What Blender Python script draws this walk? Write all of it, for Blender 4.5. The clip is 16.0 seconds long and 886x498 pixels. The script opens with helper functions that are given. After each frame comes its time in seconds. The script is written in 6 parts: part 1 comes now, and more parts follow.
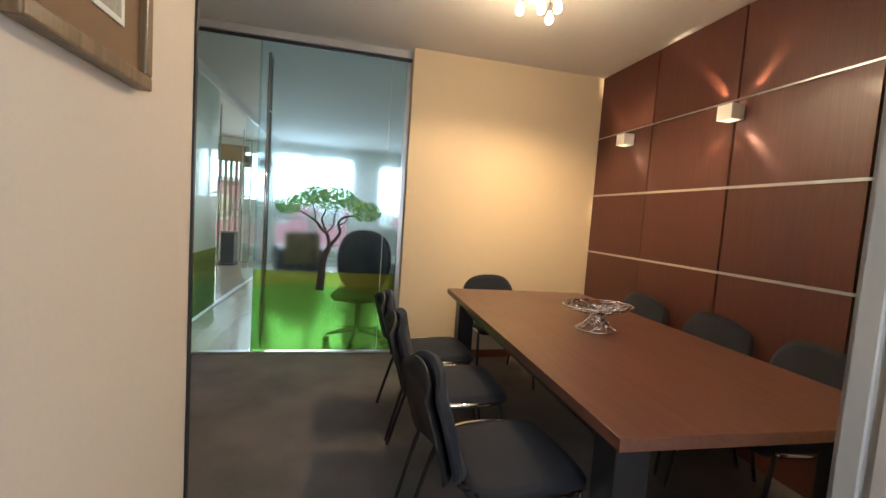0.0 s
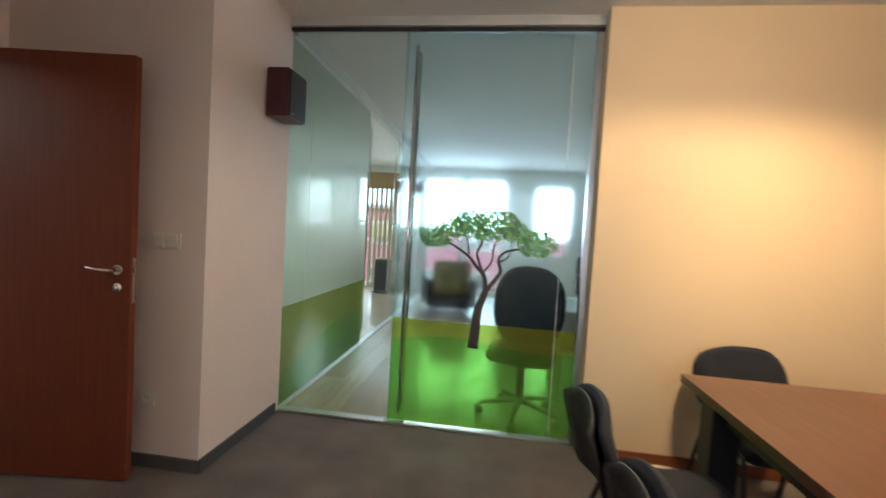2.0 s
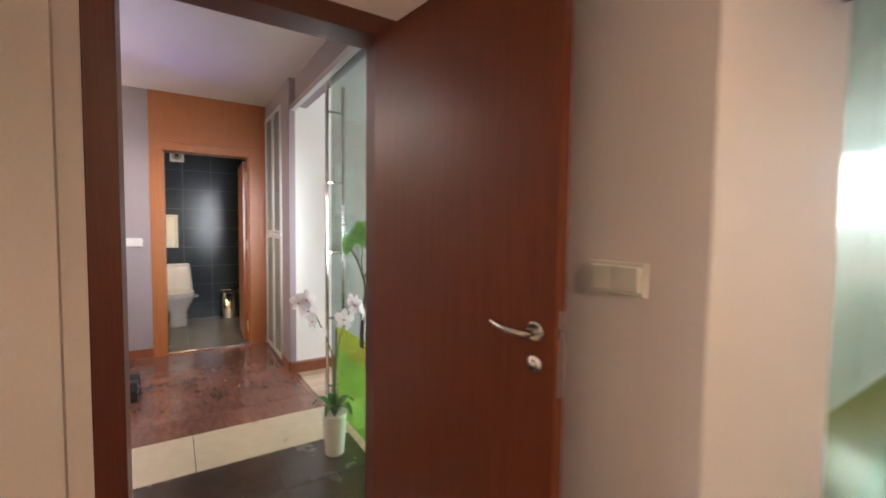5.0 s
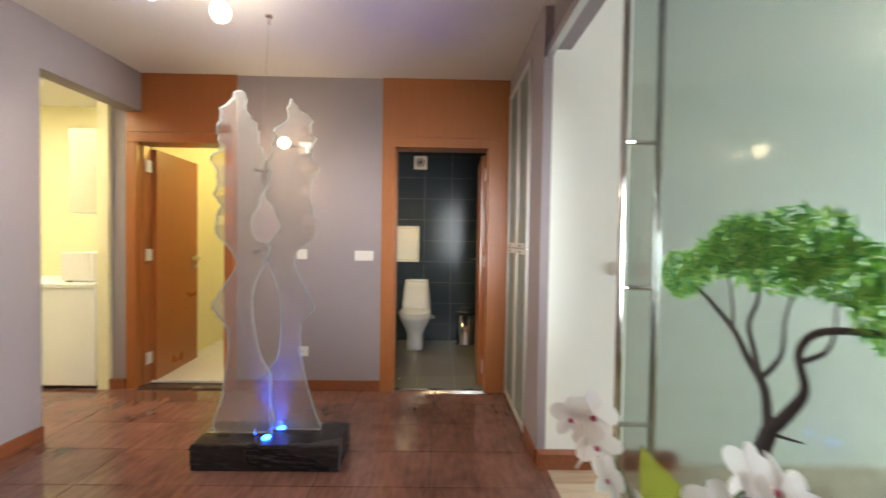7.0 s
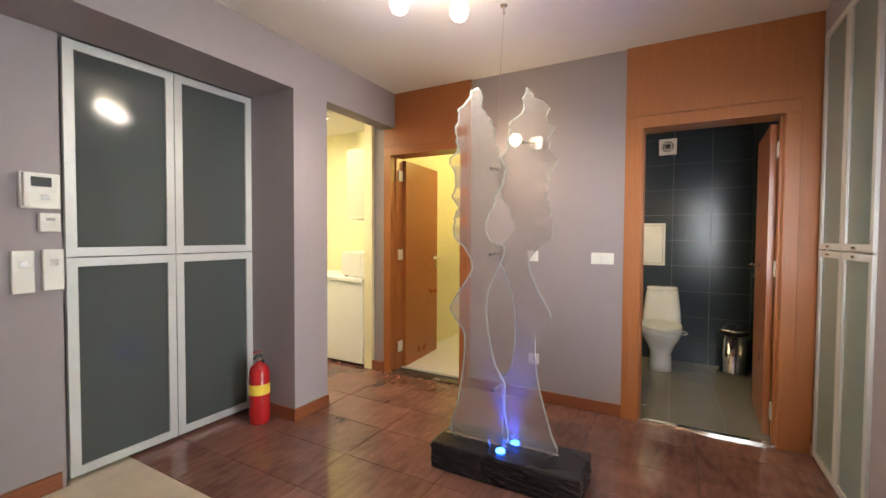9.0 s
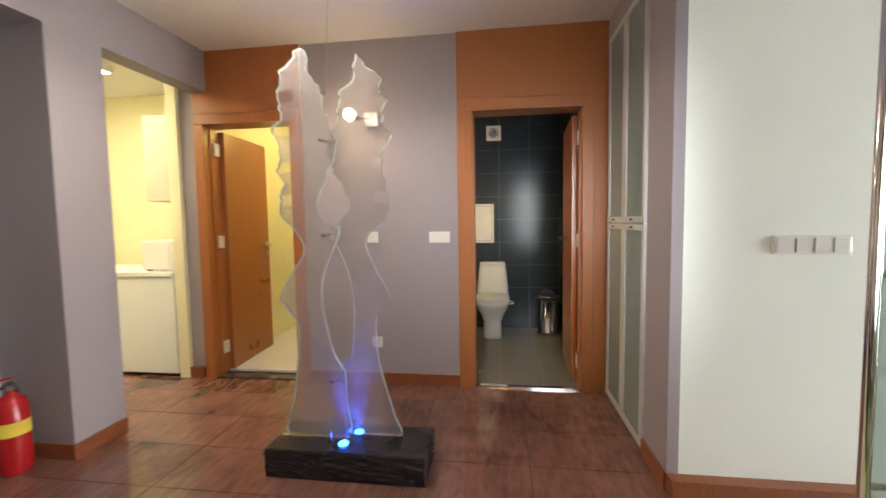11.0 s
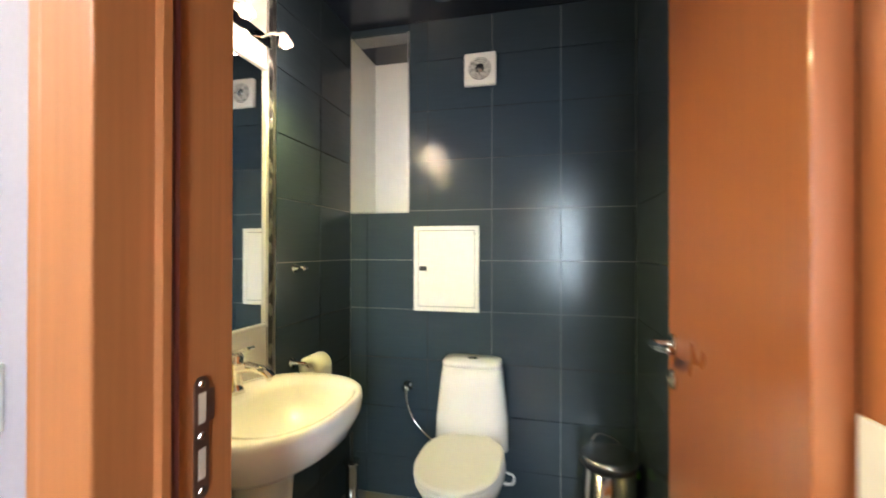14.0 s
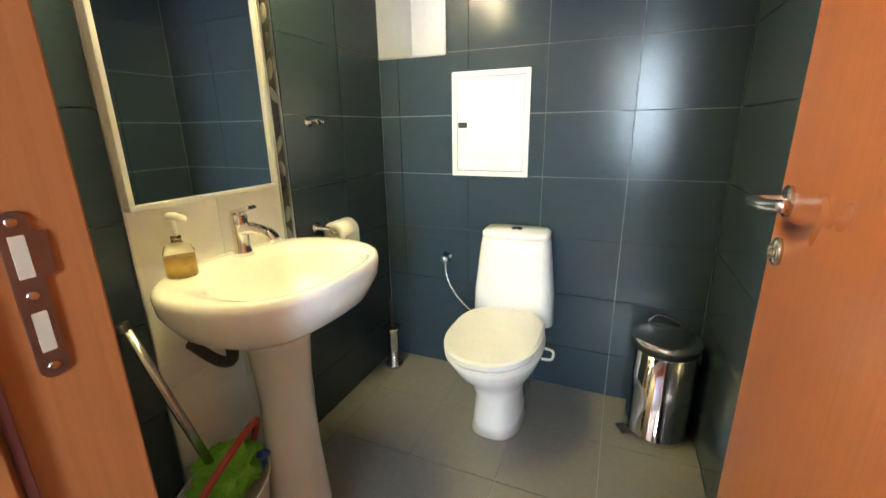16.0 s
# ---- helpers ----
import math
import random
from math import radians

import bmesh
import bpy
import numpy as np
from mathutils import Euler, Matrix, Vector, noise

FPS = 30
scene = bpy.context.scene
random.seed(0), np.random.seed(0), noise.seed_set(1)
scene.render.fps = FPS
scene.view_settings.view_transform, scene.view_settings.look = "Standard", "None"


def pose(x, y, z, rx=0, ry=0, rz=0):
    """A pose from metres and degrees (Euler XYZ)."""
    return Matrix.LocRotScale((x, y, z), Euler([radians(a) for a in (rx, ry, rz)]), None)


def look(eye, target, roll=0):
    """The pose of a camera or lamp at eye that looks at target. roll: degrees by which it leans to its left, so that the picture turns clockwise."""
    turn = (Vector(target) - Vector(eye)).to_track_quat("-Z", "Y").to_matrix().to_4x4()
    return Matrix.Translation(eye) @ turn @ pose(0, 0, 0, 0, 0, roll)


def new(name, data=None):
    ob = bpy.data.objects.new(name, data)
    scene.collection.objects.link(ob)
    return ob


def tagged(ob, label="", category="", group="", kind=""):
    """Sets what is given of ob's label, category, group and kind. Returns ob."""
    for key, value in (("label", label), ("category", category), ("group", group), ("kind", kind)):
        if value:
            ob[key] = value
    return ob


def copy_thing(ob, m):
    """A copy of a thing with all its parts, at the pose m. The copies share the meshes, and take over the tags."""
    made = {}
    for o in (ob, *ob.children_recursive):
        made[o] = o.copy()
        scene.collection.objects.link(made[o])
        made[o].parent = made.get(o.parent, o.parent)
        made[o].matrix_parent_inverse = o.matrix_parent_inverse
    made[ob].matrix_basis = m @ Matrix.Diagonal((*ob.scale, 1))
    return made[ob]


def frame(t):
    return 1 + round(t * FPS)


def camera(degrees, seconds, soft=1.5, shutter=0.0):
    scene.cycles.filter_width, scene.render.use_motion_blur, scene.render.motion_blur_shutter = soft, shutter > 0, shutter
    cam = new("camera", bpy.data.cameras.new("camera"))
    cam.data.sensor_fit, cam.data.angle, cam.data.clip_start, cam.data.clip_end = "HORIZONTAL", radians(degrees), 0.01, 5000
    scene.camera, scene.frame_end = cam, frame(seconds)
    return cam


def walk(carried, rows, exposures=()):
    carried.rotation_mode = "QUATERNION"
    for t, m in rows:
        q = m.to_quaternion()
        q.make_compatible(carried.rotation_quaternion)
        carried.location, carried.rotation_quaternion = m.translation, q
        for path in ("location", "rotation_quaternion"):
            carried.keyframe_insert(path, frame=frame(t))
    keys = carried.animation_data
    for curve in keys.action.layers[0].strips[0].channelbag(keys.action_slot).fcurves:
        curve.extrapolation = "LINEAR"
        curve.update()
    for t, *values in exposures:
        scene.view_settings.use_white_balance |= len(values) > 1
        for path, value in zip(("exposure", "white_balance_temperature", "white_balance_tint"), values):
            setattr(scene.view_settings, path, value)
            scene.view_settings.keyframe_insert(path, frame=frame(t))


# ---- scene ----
cam = camera(93.5, 16.0, 1.5, 0.4)
PATH = [
    (0, (0.312, 0.219, 1.267), (0.763, 2.161, 1.118), 4.0),
    (0.5, (0.322, 0.245, 1.259), (0.775, 2.186, 1.084), 3.7),
    (1, (0.334, 0.481, 1.284), (0.814, 2.415, 1.112), 2.3),
    (1.5, (0.266, 0.855, 1.292), (0.454, 2.845, 1.179), 2.0),
    (2, (0.206, 1.263, 1.316), (-0.041, 3.246, 1.232), 3.4),
    (2.5, (0.072, 1.662, 1.339), (-0.34, 3.619, 1.291), 2.4),
    (3, (-0.019, 1.909, 1.355), (-0.765, 3.765, 1.328), 2.9),
    (3.5, (-0.042, 2.031, 1.346), (-1.038, 3.764, 1.291), 2.8),
    (4, (-0.098, 2.056, 1.327), (-1.317, 3.637, 1.225), 2.6),
    (4.5, (-0.371, 2.112, 1.283), (-1.854, 3.448, 1.153), 2.2),
    (4.7, (-0.537, 2.171, 1.309), (-2.108, 3.401, 1.185), 1.6),
    (6.8, (-2.236, 2.567, 1.237), (-4.227, 2.754, 1.209), 0.4),
    (7, (-2.284, 2.538, 1.27), (-4.283, 2.566, 1.224), 0.9),
    (7.5, (-2.447, 2.439, 1.259), (-4.398, 2.001, 1.218), 1.0),
    (8, (-2.496, 2.358, 1.236), (-4.294, 1.485, 1.197), 0.6),
    (8.2, (-2.524, 2.364, 1.246), (-4.247, 1.349, 1.196), 0.8),
    (10.3, (-2.563, 2.375, 1.288), (-4.466, 1.768, 1.188), -0.7),
    (10.5, (-2.567, 2.37, 1.277), (-4.497, 1.855, 1.171), -0.7),
    (11, (-2.684, 2.375, 1.245), (-4.661, 2.106, 1.11), -0.9),
    (11.5, (-3.074, 2.411, 1.259), (-5.064, 2.312, 1.088), -0.9),
    (12, (-3.56, 2.447, 1.251), (-5.548, 2.595, 1.083), -1.0),
    (12.5, (-4.046, 2.504, 1.265), (-6.024, 2.765, 1.118), -1.8),
    (13, (-4.54, 2.594, 1.267), (-6.533, 2.671, 1.118), -0.6),
    (13.5, (-5.031, 2.587, 1.284), (-7.028, 2.567, 1.183), -0.5),
    (14, (-5.382, 2.634, 1.3), (-7.324, 2.16, 1.308), 0.1),
    (14.5, (-5.601, 2.672, 1.335), (-7.44, 1.895, 1.449), 0.4),
    (15, (-5.649, 2.68, 1.319), (-7.468, 1.849, 1.324), -0.6),
    (15.5, (-5.665, 2.676, 1.233), (-7.465, 1.883, 0.875), -1.1),
    (16, (-5.663, 2.684, 1.197), (-7.43, 1.93, 0.639), -0.9),
]
EXPOSURES = [(0, 0.05, 5750, 10), (1.5, 0.2, 5700, 10), (2.5, 0.35, 5850, 15), (3.5, 0.65, 6150, 19), (4.7, 0.8, 6350, 18), (6.8, 0.6, 6500, 9), (8.2, 0.65, 6600, 11), (10.5, 0.55, 6650, 10), (12, 0.7, 6300, 9), (13, 1.1, 6100, 7), (14, 1.65, 5750, 4), (14.5, 1.95, 5500, 2), (15, 2.0, 5500, 2), (16, 2.05, 5600, 3)]
walk(cam, [(t, look(eye, target, roll)) for t, eye, target, roll in PATH], EXPOSURES)
# ---------------------------------------------------------------- light
world = bpy.data.worlds.new("sky")
scene.world = world
world.use_nodes = True
_nt = world.node_tree
_sky = _nt.nodes.new("ShaderNodeTexSky")
_sky.sky_type = "NISHITA"
_sky.sun_disc = False
_sky.sun_elevation = radians(38)
_sky.sun_rotation = radians(-139)
_nt.links.new(_sky.outputs[0], _nt.nodes["Background"].inputs[0])
_nt.nodes["Background"].inputs[1].default_value = 0.12


def lamp(name, kind, m, watts, colour, size=0.05, size_y=None, angle=60, blend=0.5, spread=180):
    data = bpy.data.lights.new(name, kind)
    data.energy, data.color = watts, colour
    if kind == "AREA":
        data.size, data.spread = size, radians(spread)
        if size_y:
            data.shape, data.size_y = "RECTANGLE", size_y
    elif kind == "SPOT":
        data.shadow_soft_size, data.spot_size, data.spot_blend = size, radians(angle), blend
    elif kind == "SUN":
        data.angle = size
    else:
        data.shadow_soft_size = size
    ob = new(name, data)
    ob.matrix_world = m
    return ob


WARM, HALO, HALL, COOL = (1.0, 0.71, 0.39), (1.0, 0.74, 0.42), (1.0, 0.88, 0.76), (0.89, 0.95, 1.0)
lamp("sun", "SUN", look((-14, -6, 13), (0, 10, 1)), 5.0, (1.0, 0.95, 0.88), size=radians(0.5))
# daylight through the far windows
for _x, _w, _z, _h, _p in ((-0.92, 0.75, 1.88, 1.0, 24), (-0.05, 0.75, 1.88, 1.0, 24), (1.35, 0.65, 1.80, 1.0, 19), (-3.2, 1.8, 1.2, 2.2, 25)):
    lamp("window_light", "AREA", look((_x, 10.16, _z), (_x - (2.6 if _x < -2 else 0), 4, _z - 0.5)), _p * _w * _h, COOL, _w, _h, spread=80 if _x < -2 else 170)
# added neutral fill from an assumed, unseen window behind the entrance
lamp("entrance_window_light", "AREA", look((0.6, -1.27, 1.5), (0.5, 2, 1.2)), 22, (0.95, 0.95, 0.97), 1.3, 1.2)
# meeting room: bulbs under the ceiling, one turned to the wall, and two wall lamps
lamp("bulb_light", "POINT", pose(1.30, 2.50, 2.38), 22, WARM, 0.05)
lamp("bulb_down_light", "SPOT", look((1.30, 2.50, 2.40), (1.30, 2.50, 0)), 62, WARM, 0.05, angle=165, blend=0.3)
lamp("bulb_spot", "SPOT", look((1.42, 2.62, 2.45), (1.98, 3.84, 0.95)), 70, (1.0, 0.64, 0.28), 0.05, angle=74, blend=1.0)
for _y in (2.36, 3.35):
    for _s in (1, -1):
        for _a in (-0.22, 0.22):
            lamp("beam_light", "SPOT", look((2.568, _y + _a * 0.12, 2.02 + _s * 0.056), (2.598, _y + _a * 0.80, 2.02 + _s * 0.23)), 48, WARM, 0.003, angle=20, blend=0.9)
# hall
for _x, _y in ((-4.28, 1.17), (-4.48, 1.40)):
    lamp("globe_light", "SPOT", look((_x, _y, 2.37), (_x, _y, 0)), 21, HALL, 0.05, angle=172, blend=0.5)
    lamp("globe_glow", "POINT", pose(_x, _y, 2.33), 2.6, HALL, 0.05)
# added cool fill in the hall, standing in for daylight through the sliding glass
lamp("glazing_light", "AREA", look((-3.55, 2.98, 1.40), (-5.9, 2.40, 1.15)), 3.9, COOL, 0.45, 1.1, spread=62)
lamp("sconce_light", "SPOT", look((-5.60, 1.33, 1.98), (-5.74, 1.50, 1.0)), 5.0, HALO, 0.03, angle=110, blend=0.7)
lamp("sconce_light", "POINT", pose(-5.56, 1.31, 2.02), 1.5, HALO, 0.02)
lamp("led_light", "SPOT", look((-4.60, 1.60, 0.165), (-4.55, 1.72, 2.5)), 24, (0.03, 0.10, 1.0), 0.01, angle=62, blend=0.8)
lamp("led_light", "SPOT", look((-4.72, 1.64, 0.165), (-4.69, 1.66, 1.4)), 13, (0.03, 0.10, 1.0), 0.01, angle=50, blend=0.8)
# kitchen, store room and washroom
lamp("kitchen_light", "AREA", look((-5.2, -0.95, 2.40), (-5.2, -0.95, 0)), 3.8, (1.0, 0.93, 0.62), 0.9, 0.5)
lamp("store_light", "POINT", pose(-6.9, 0.75, 2.2), 7, (1.0, 0.78, 0.22), 0.08)
for _x in (-6.30, -6.50, -6.70):
    lamp("mirror_light", "SPOT", look((_x, 1.80, 1.985), (_x, 1.90, 0)), 6.0, (1.0, 0.75, 0.20), 0.012, angle=168, blend=0.6)
    lamp("mirror_glow", "POINT", pose(_x, 1.82, 1.98), 1.9, (1.0, 0.70, 0.50), 0.012)

# ---------------------------------------------------------------- materials


def material(name, base, rough=0.6, metal=0.0, vary=0.12, grain=30.0, big=2.0, bump=0.05, fine=0.0, stretch=(1, 1, 1), coat=0.0, sheen=0.0, random_piece=0.0, gloss_vary=0.1):
    """Principled with colour variation at two scales, roughness variation and fine relief."""
    m = bpy.data.materials.new(name)
    m.use_nodes = True
    n, l = m.node_tree.nodes, m.node_tree.links
    b = n["Principled BSDF"]
    geo = n.new("ShaderNodeNewGeometry")
    mp = n.new("ShaderNodeMapping")
    mp.inputs["Scale"].default_value = stretch
    l.new(geo.outputs["Position"], mp.inputs[0])
    t1, t2 = n.new("ShaderNodeTexNoise"), n.new("ShaderNodeTexNoise")
    t1.inputs["Scale"].default_value, t1.inputs["Detail"].default_value = grain, 6
    t2.inputs["Scale"].default_value, t2.inputs["Detail"].default_value = big, 3
    l.new(mp.outputs[0], t1.inputs["Vector"])
    l.new(geo.outputs["Position"], t2.inputs["Vector"])
    mix = n.new("ShaderNodeMath")
    mix.operation = "ADD"
    l.new(t1.outputs[0], mix.inputs[0])
    l.new(t2.outputs[0], mix.inputs[1])
    last = mix.outputs[0]
    if random_piece:
        info, mul, add = n.new("ShaderNodeObjectInfo"), n.new("ShaderNodeMath"), n.new("ShaderNodeMath")
        mul.operation, add.operation = "MULTIPLY_ADD", "ADD"
        mul.inputs[1].default_value, mul.inputs[2].default_value = random_piece, -random_piece / 2
        l.new(info.outputs["Random"], mul.inputs[0])
        l.new(mul.outputs[0], add.inputs[0])
        l.new(last, add.inputs[1])
        last = add.outputs[0]
    ramp = n.new("ShaderNodeMapRange")
    ramp.inputs["From Min"].default_value, ramp.inputs["From Max"].default_value = 0.6, 1.4
    ramp.inputs["To Min"].default_value, ramp.inputs["To Max"].default_value = 1 - vary, 1 + vary
    l.new(last, ramp.inputs["Value"])
    vm = n.new("ShaderNodeVectorMath")
    vm.operation = "SCALE"
    vm.inputs[0].default_value = base[:3]
    l.new(ramp.outputs[0], vm.inputs["Scale"])
    l.new(vm.outputs[0], b.inputs["Base Color"])
    rr = n.new("ShaderNodeMapRange")
    rr.inputs["From Min"].default_value, rr.inputs["From Max"].default_value = 0.3, 0.7
    rr.inputs["To Min"].default_value = max(0.02, rough * (1 - gloss_vary))
    rr.inputs["To Max"].default_value = min(1.0, rough * (1 + gloss_vary))
    l.new(t2.outputs[0], rr.inputs["Value"])
    l.new(rr.outputs[0], b.inputs["Roughness"])
    b.inputs["Metallic"].default_value = metal
    b.inputs["Coat Weight"].default_value = coat
    b.inputs["Coat Roughness"].default_value = 0.08
    b.inputs["Sheen Weight"].default_value = sheen
    if bump:
        bp = n.new("ShaderNodeBump")
        bp.inputs["Strength"].default_value, bp.inputs["Distance"].default_value = bump, 0.004
        l.new(t1.outputs[0], bp.inputs["Height"])
        l.new(bp.outputs[0], b.inputs["Normal"])
    return m


def wood(name, dark, light, axis, scale=6.0, rough=0.35, coat=0.15, random_piece=0.0):
    """Veneer whose fibres run along axis (0 x, 1 y, 2 z)."""
    m = material(name, (1, 1, 1), rough, vary=0.0, bump=0.0, coat=coat)
    n, l = m.node_tree.nodes, m.node_tree.links
    b = n["Principled BSDF"]
    geo = n.new("ShaderNodeNewGeometry")
    mp = n.new("ShaderNodeMapping")
    mp.inputs["Scale"].default_value = [1.2 if a == axis else scale * 4 for a in range(3)]
    l.new(geo.outputs["Position"], mp.inputs[0])
    t = n.new("ShaderNodeTexNoise")
    t.inputs["Scale"].default_value, t.inputs["Detail"].default_value, t.inputs["Roughness"].default_value = 2.2, 8, 0.6
    t.inputs["Distortion"].default_value = 0.6
    l.new(mp.outputs[0], t.inputs["Vector"])
    last = t.outputs[0]
    if random_piece:
        info, mul, add = n.new("ShaderNodeObjectInfo"), n.new("ShaderNodeMath"), n.new("ShaderNodeMath")
        mul.operation, add.operation = "MULTIPLY_ADD", "ADD"
        mul.inputs[1].default_value, mul.inputs[2].default_value = random_piece, -random_piece / 2
        l.new(info.outputs["Random"], mul.inputs[0])
        l.new(mul.outputs[0], add.inputs[0])
        l.new(last, add.inputs[1])
        last = add.outputs[0]
    cr = n.new("ShaderNodeValToRGB")
    cr.color_ramp.elements[0].position, cr.color_ramp.elements[0].color = 0.3, (*dark, 1)
    cr.color_ramp.elements[1].position, cr.color_ramp.elements[1].color = 0.7, (*light, 1)
    l.new(last, cr.inputs[0])
    l.new(cr.outputs[0], b.inputs["Base Color"])
    bp = n.new("ShaderNodeBump")
    bp.inputs["Strength"].default_value, bp.inputs["Distance"].default_value = 0.06, 0.002
    l.new(t.outputs[0], bp.inputs["Height"])
    l.new(bp.outputs[0], b.inputs["Normal"])
    return m


def glass(name, colour=(1, 1, 1), rough=0.0, ior=1.45, weight=1.0):
    m = bpy.data.materials.new(name)
    m.use_nodes = True
    b = m.node_tree.nodes["Principled BSDF"]
    b.inputs["Base Color"].default_value = (*colour, 1)
    b.inputs["Roughness"].default_value = rough
    b.inputs["Transmission Weight"].default_value = weight
    b.inputs["IOR"].default_value = ior
    b.inputs["Coat Weight"].default_value = 0.6 if rough > 0.1 else 0.0
    b.inputs["Coat Roughness"].default_value = 0.06
    return m


def clear_film(name, colour, amount, rough=0.05, haze=0.0, gloss=0.03):
    """Thin pane: straight through with a tint, and a little gloss or haze."""
    m = bpy.data.materials.new(name)
    m.use_nodes = True
    n, l = m.node_tree.nodes, m.node_tree.links
    n.remove(n["Principled BSDF"])
    tr, gl, tl, fr = n.new("ShaderNodeBsdfTransparent"), n.new("ShaderNodeBsdfGlossy"), n.new("ShaderNodeBsdfTranslucent"), n.new("ShaderNodeLayerWeight")
    df, m0, m1, m2 = n.new("ShaderNodeBsdfDiffuse"), n.new("ShaderNodeMixShader"), n.new("ShaderNodeMixShader"), n.new("ShaderNodeMixShader")
    tr.inputs[0].default_value = (*colour, 1)
    gl.inputs["Roughness"].default_value = rough
    tl.inputs[0].default_value = (*amount, 1)
    df.inputs[0].default_value = (*amount, 1)
    m0.inputs[0].default_value = 0.4
    l.new(tl.outputs[0], m0.inputs[1])
    l.new(df.outputs[0], m0.inputs[2])
    m1.inputs[0].default_value = haze
    l.new(tr.outputs[0], m1.inputs[1])
    l.new(m0.outputs[0], m1.inputs[2])
    pw, sc = n.new("ShaderNodeMath"), n.new("ShaderNodeMath")
    pw.operation, sc.operation = "POWER", "MULTIPLY_ADD"
    pw.inputs[1].default_value, sc.inputs[1].default_value, sc.inputs[2].default_value = 4.0, 0.5, gloss
    l.new(fr.outputs["Facing"], pw.inputs[0])
    l.new(pw.outputs[0], sc.inputs[0])
    l.new(sc.outputs[0], m2.inputs[0])
    l.new(m1.outputs[0], m2.inputs[1])
    l.new(gl.outputs[0], m2.inputs[2])
    l.new(m2.outputs[0], n["Material Output"].inputs[0])
    return m


def glow(name, colour, strength):
    m = bpy.data.materials.new(name)
    m.use_nodes = True
    b = m.node_tree.nodes["Principled BSDF"]
    b.inputs["Base Color"].default_value = (*colour, 1)
    b.inputs["Emission Color"].default_value = (*colour, 1)
    b.inputs["Emission Strength"].default_value = strength
    return m


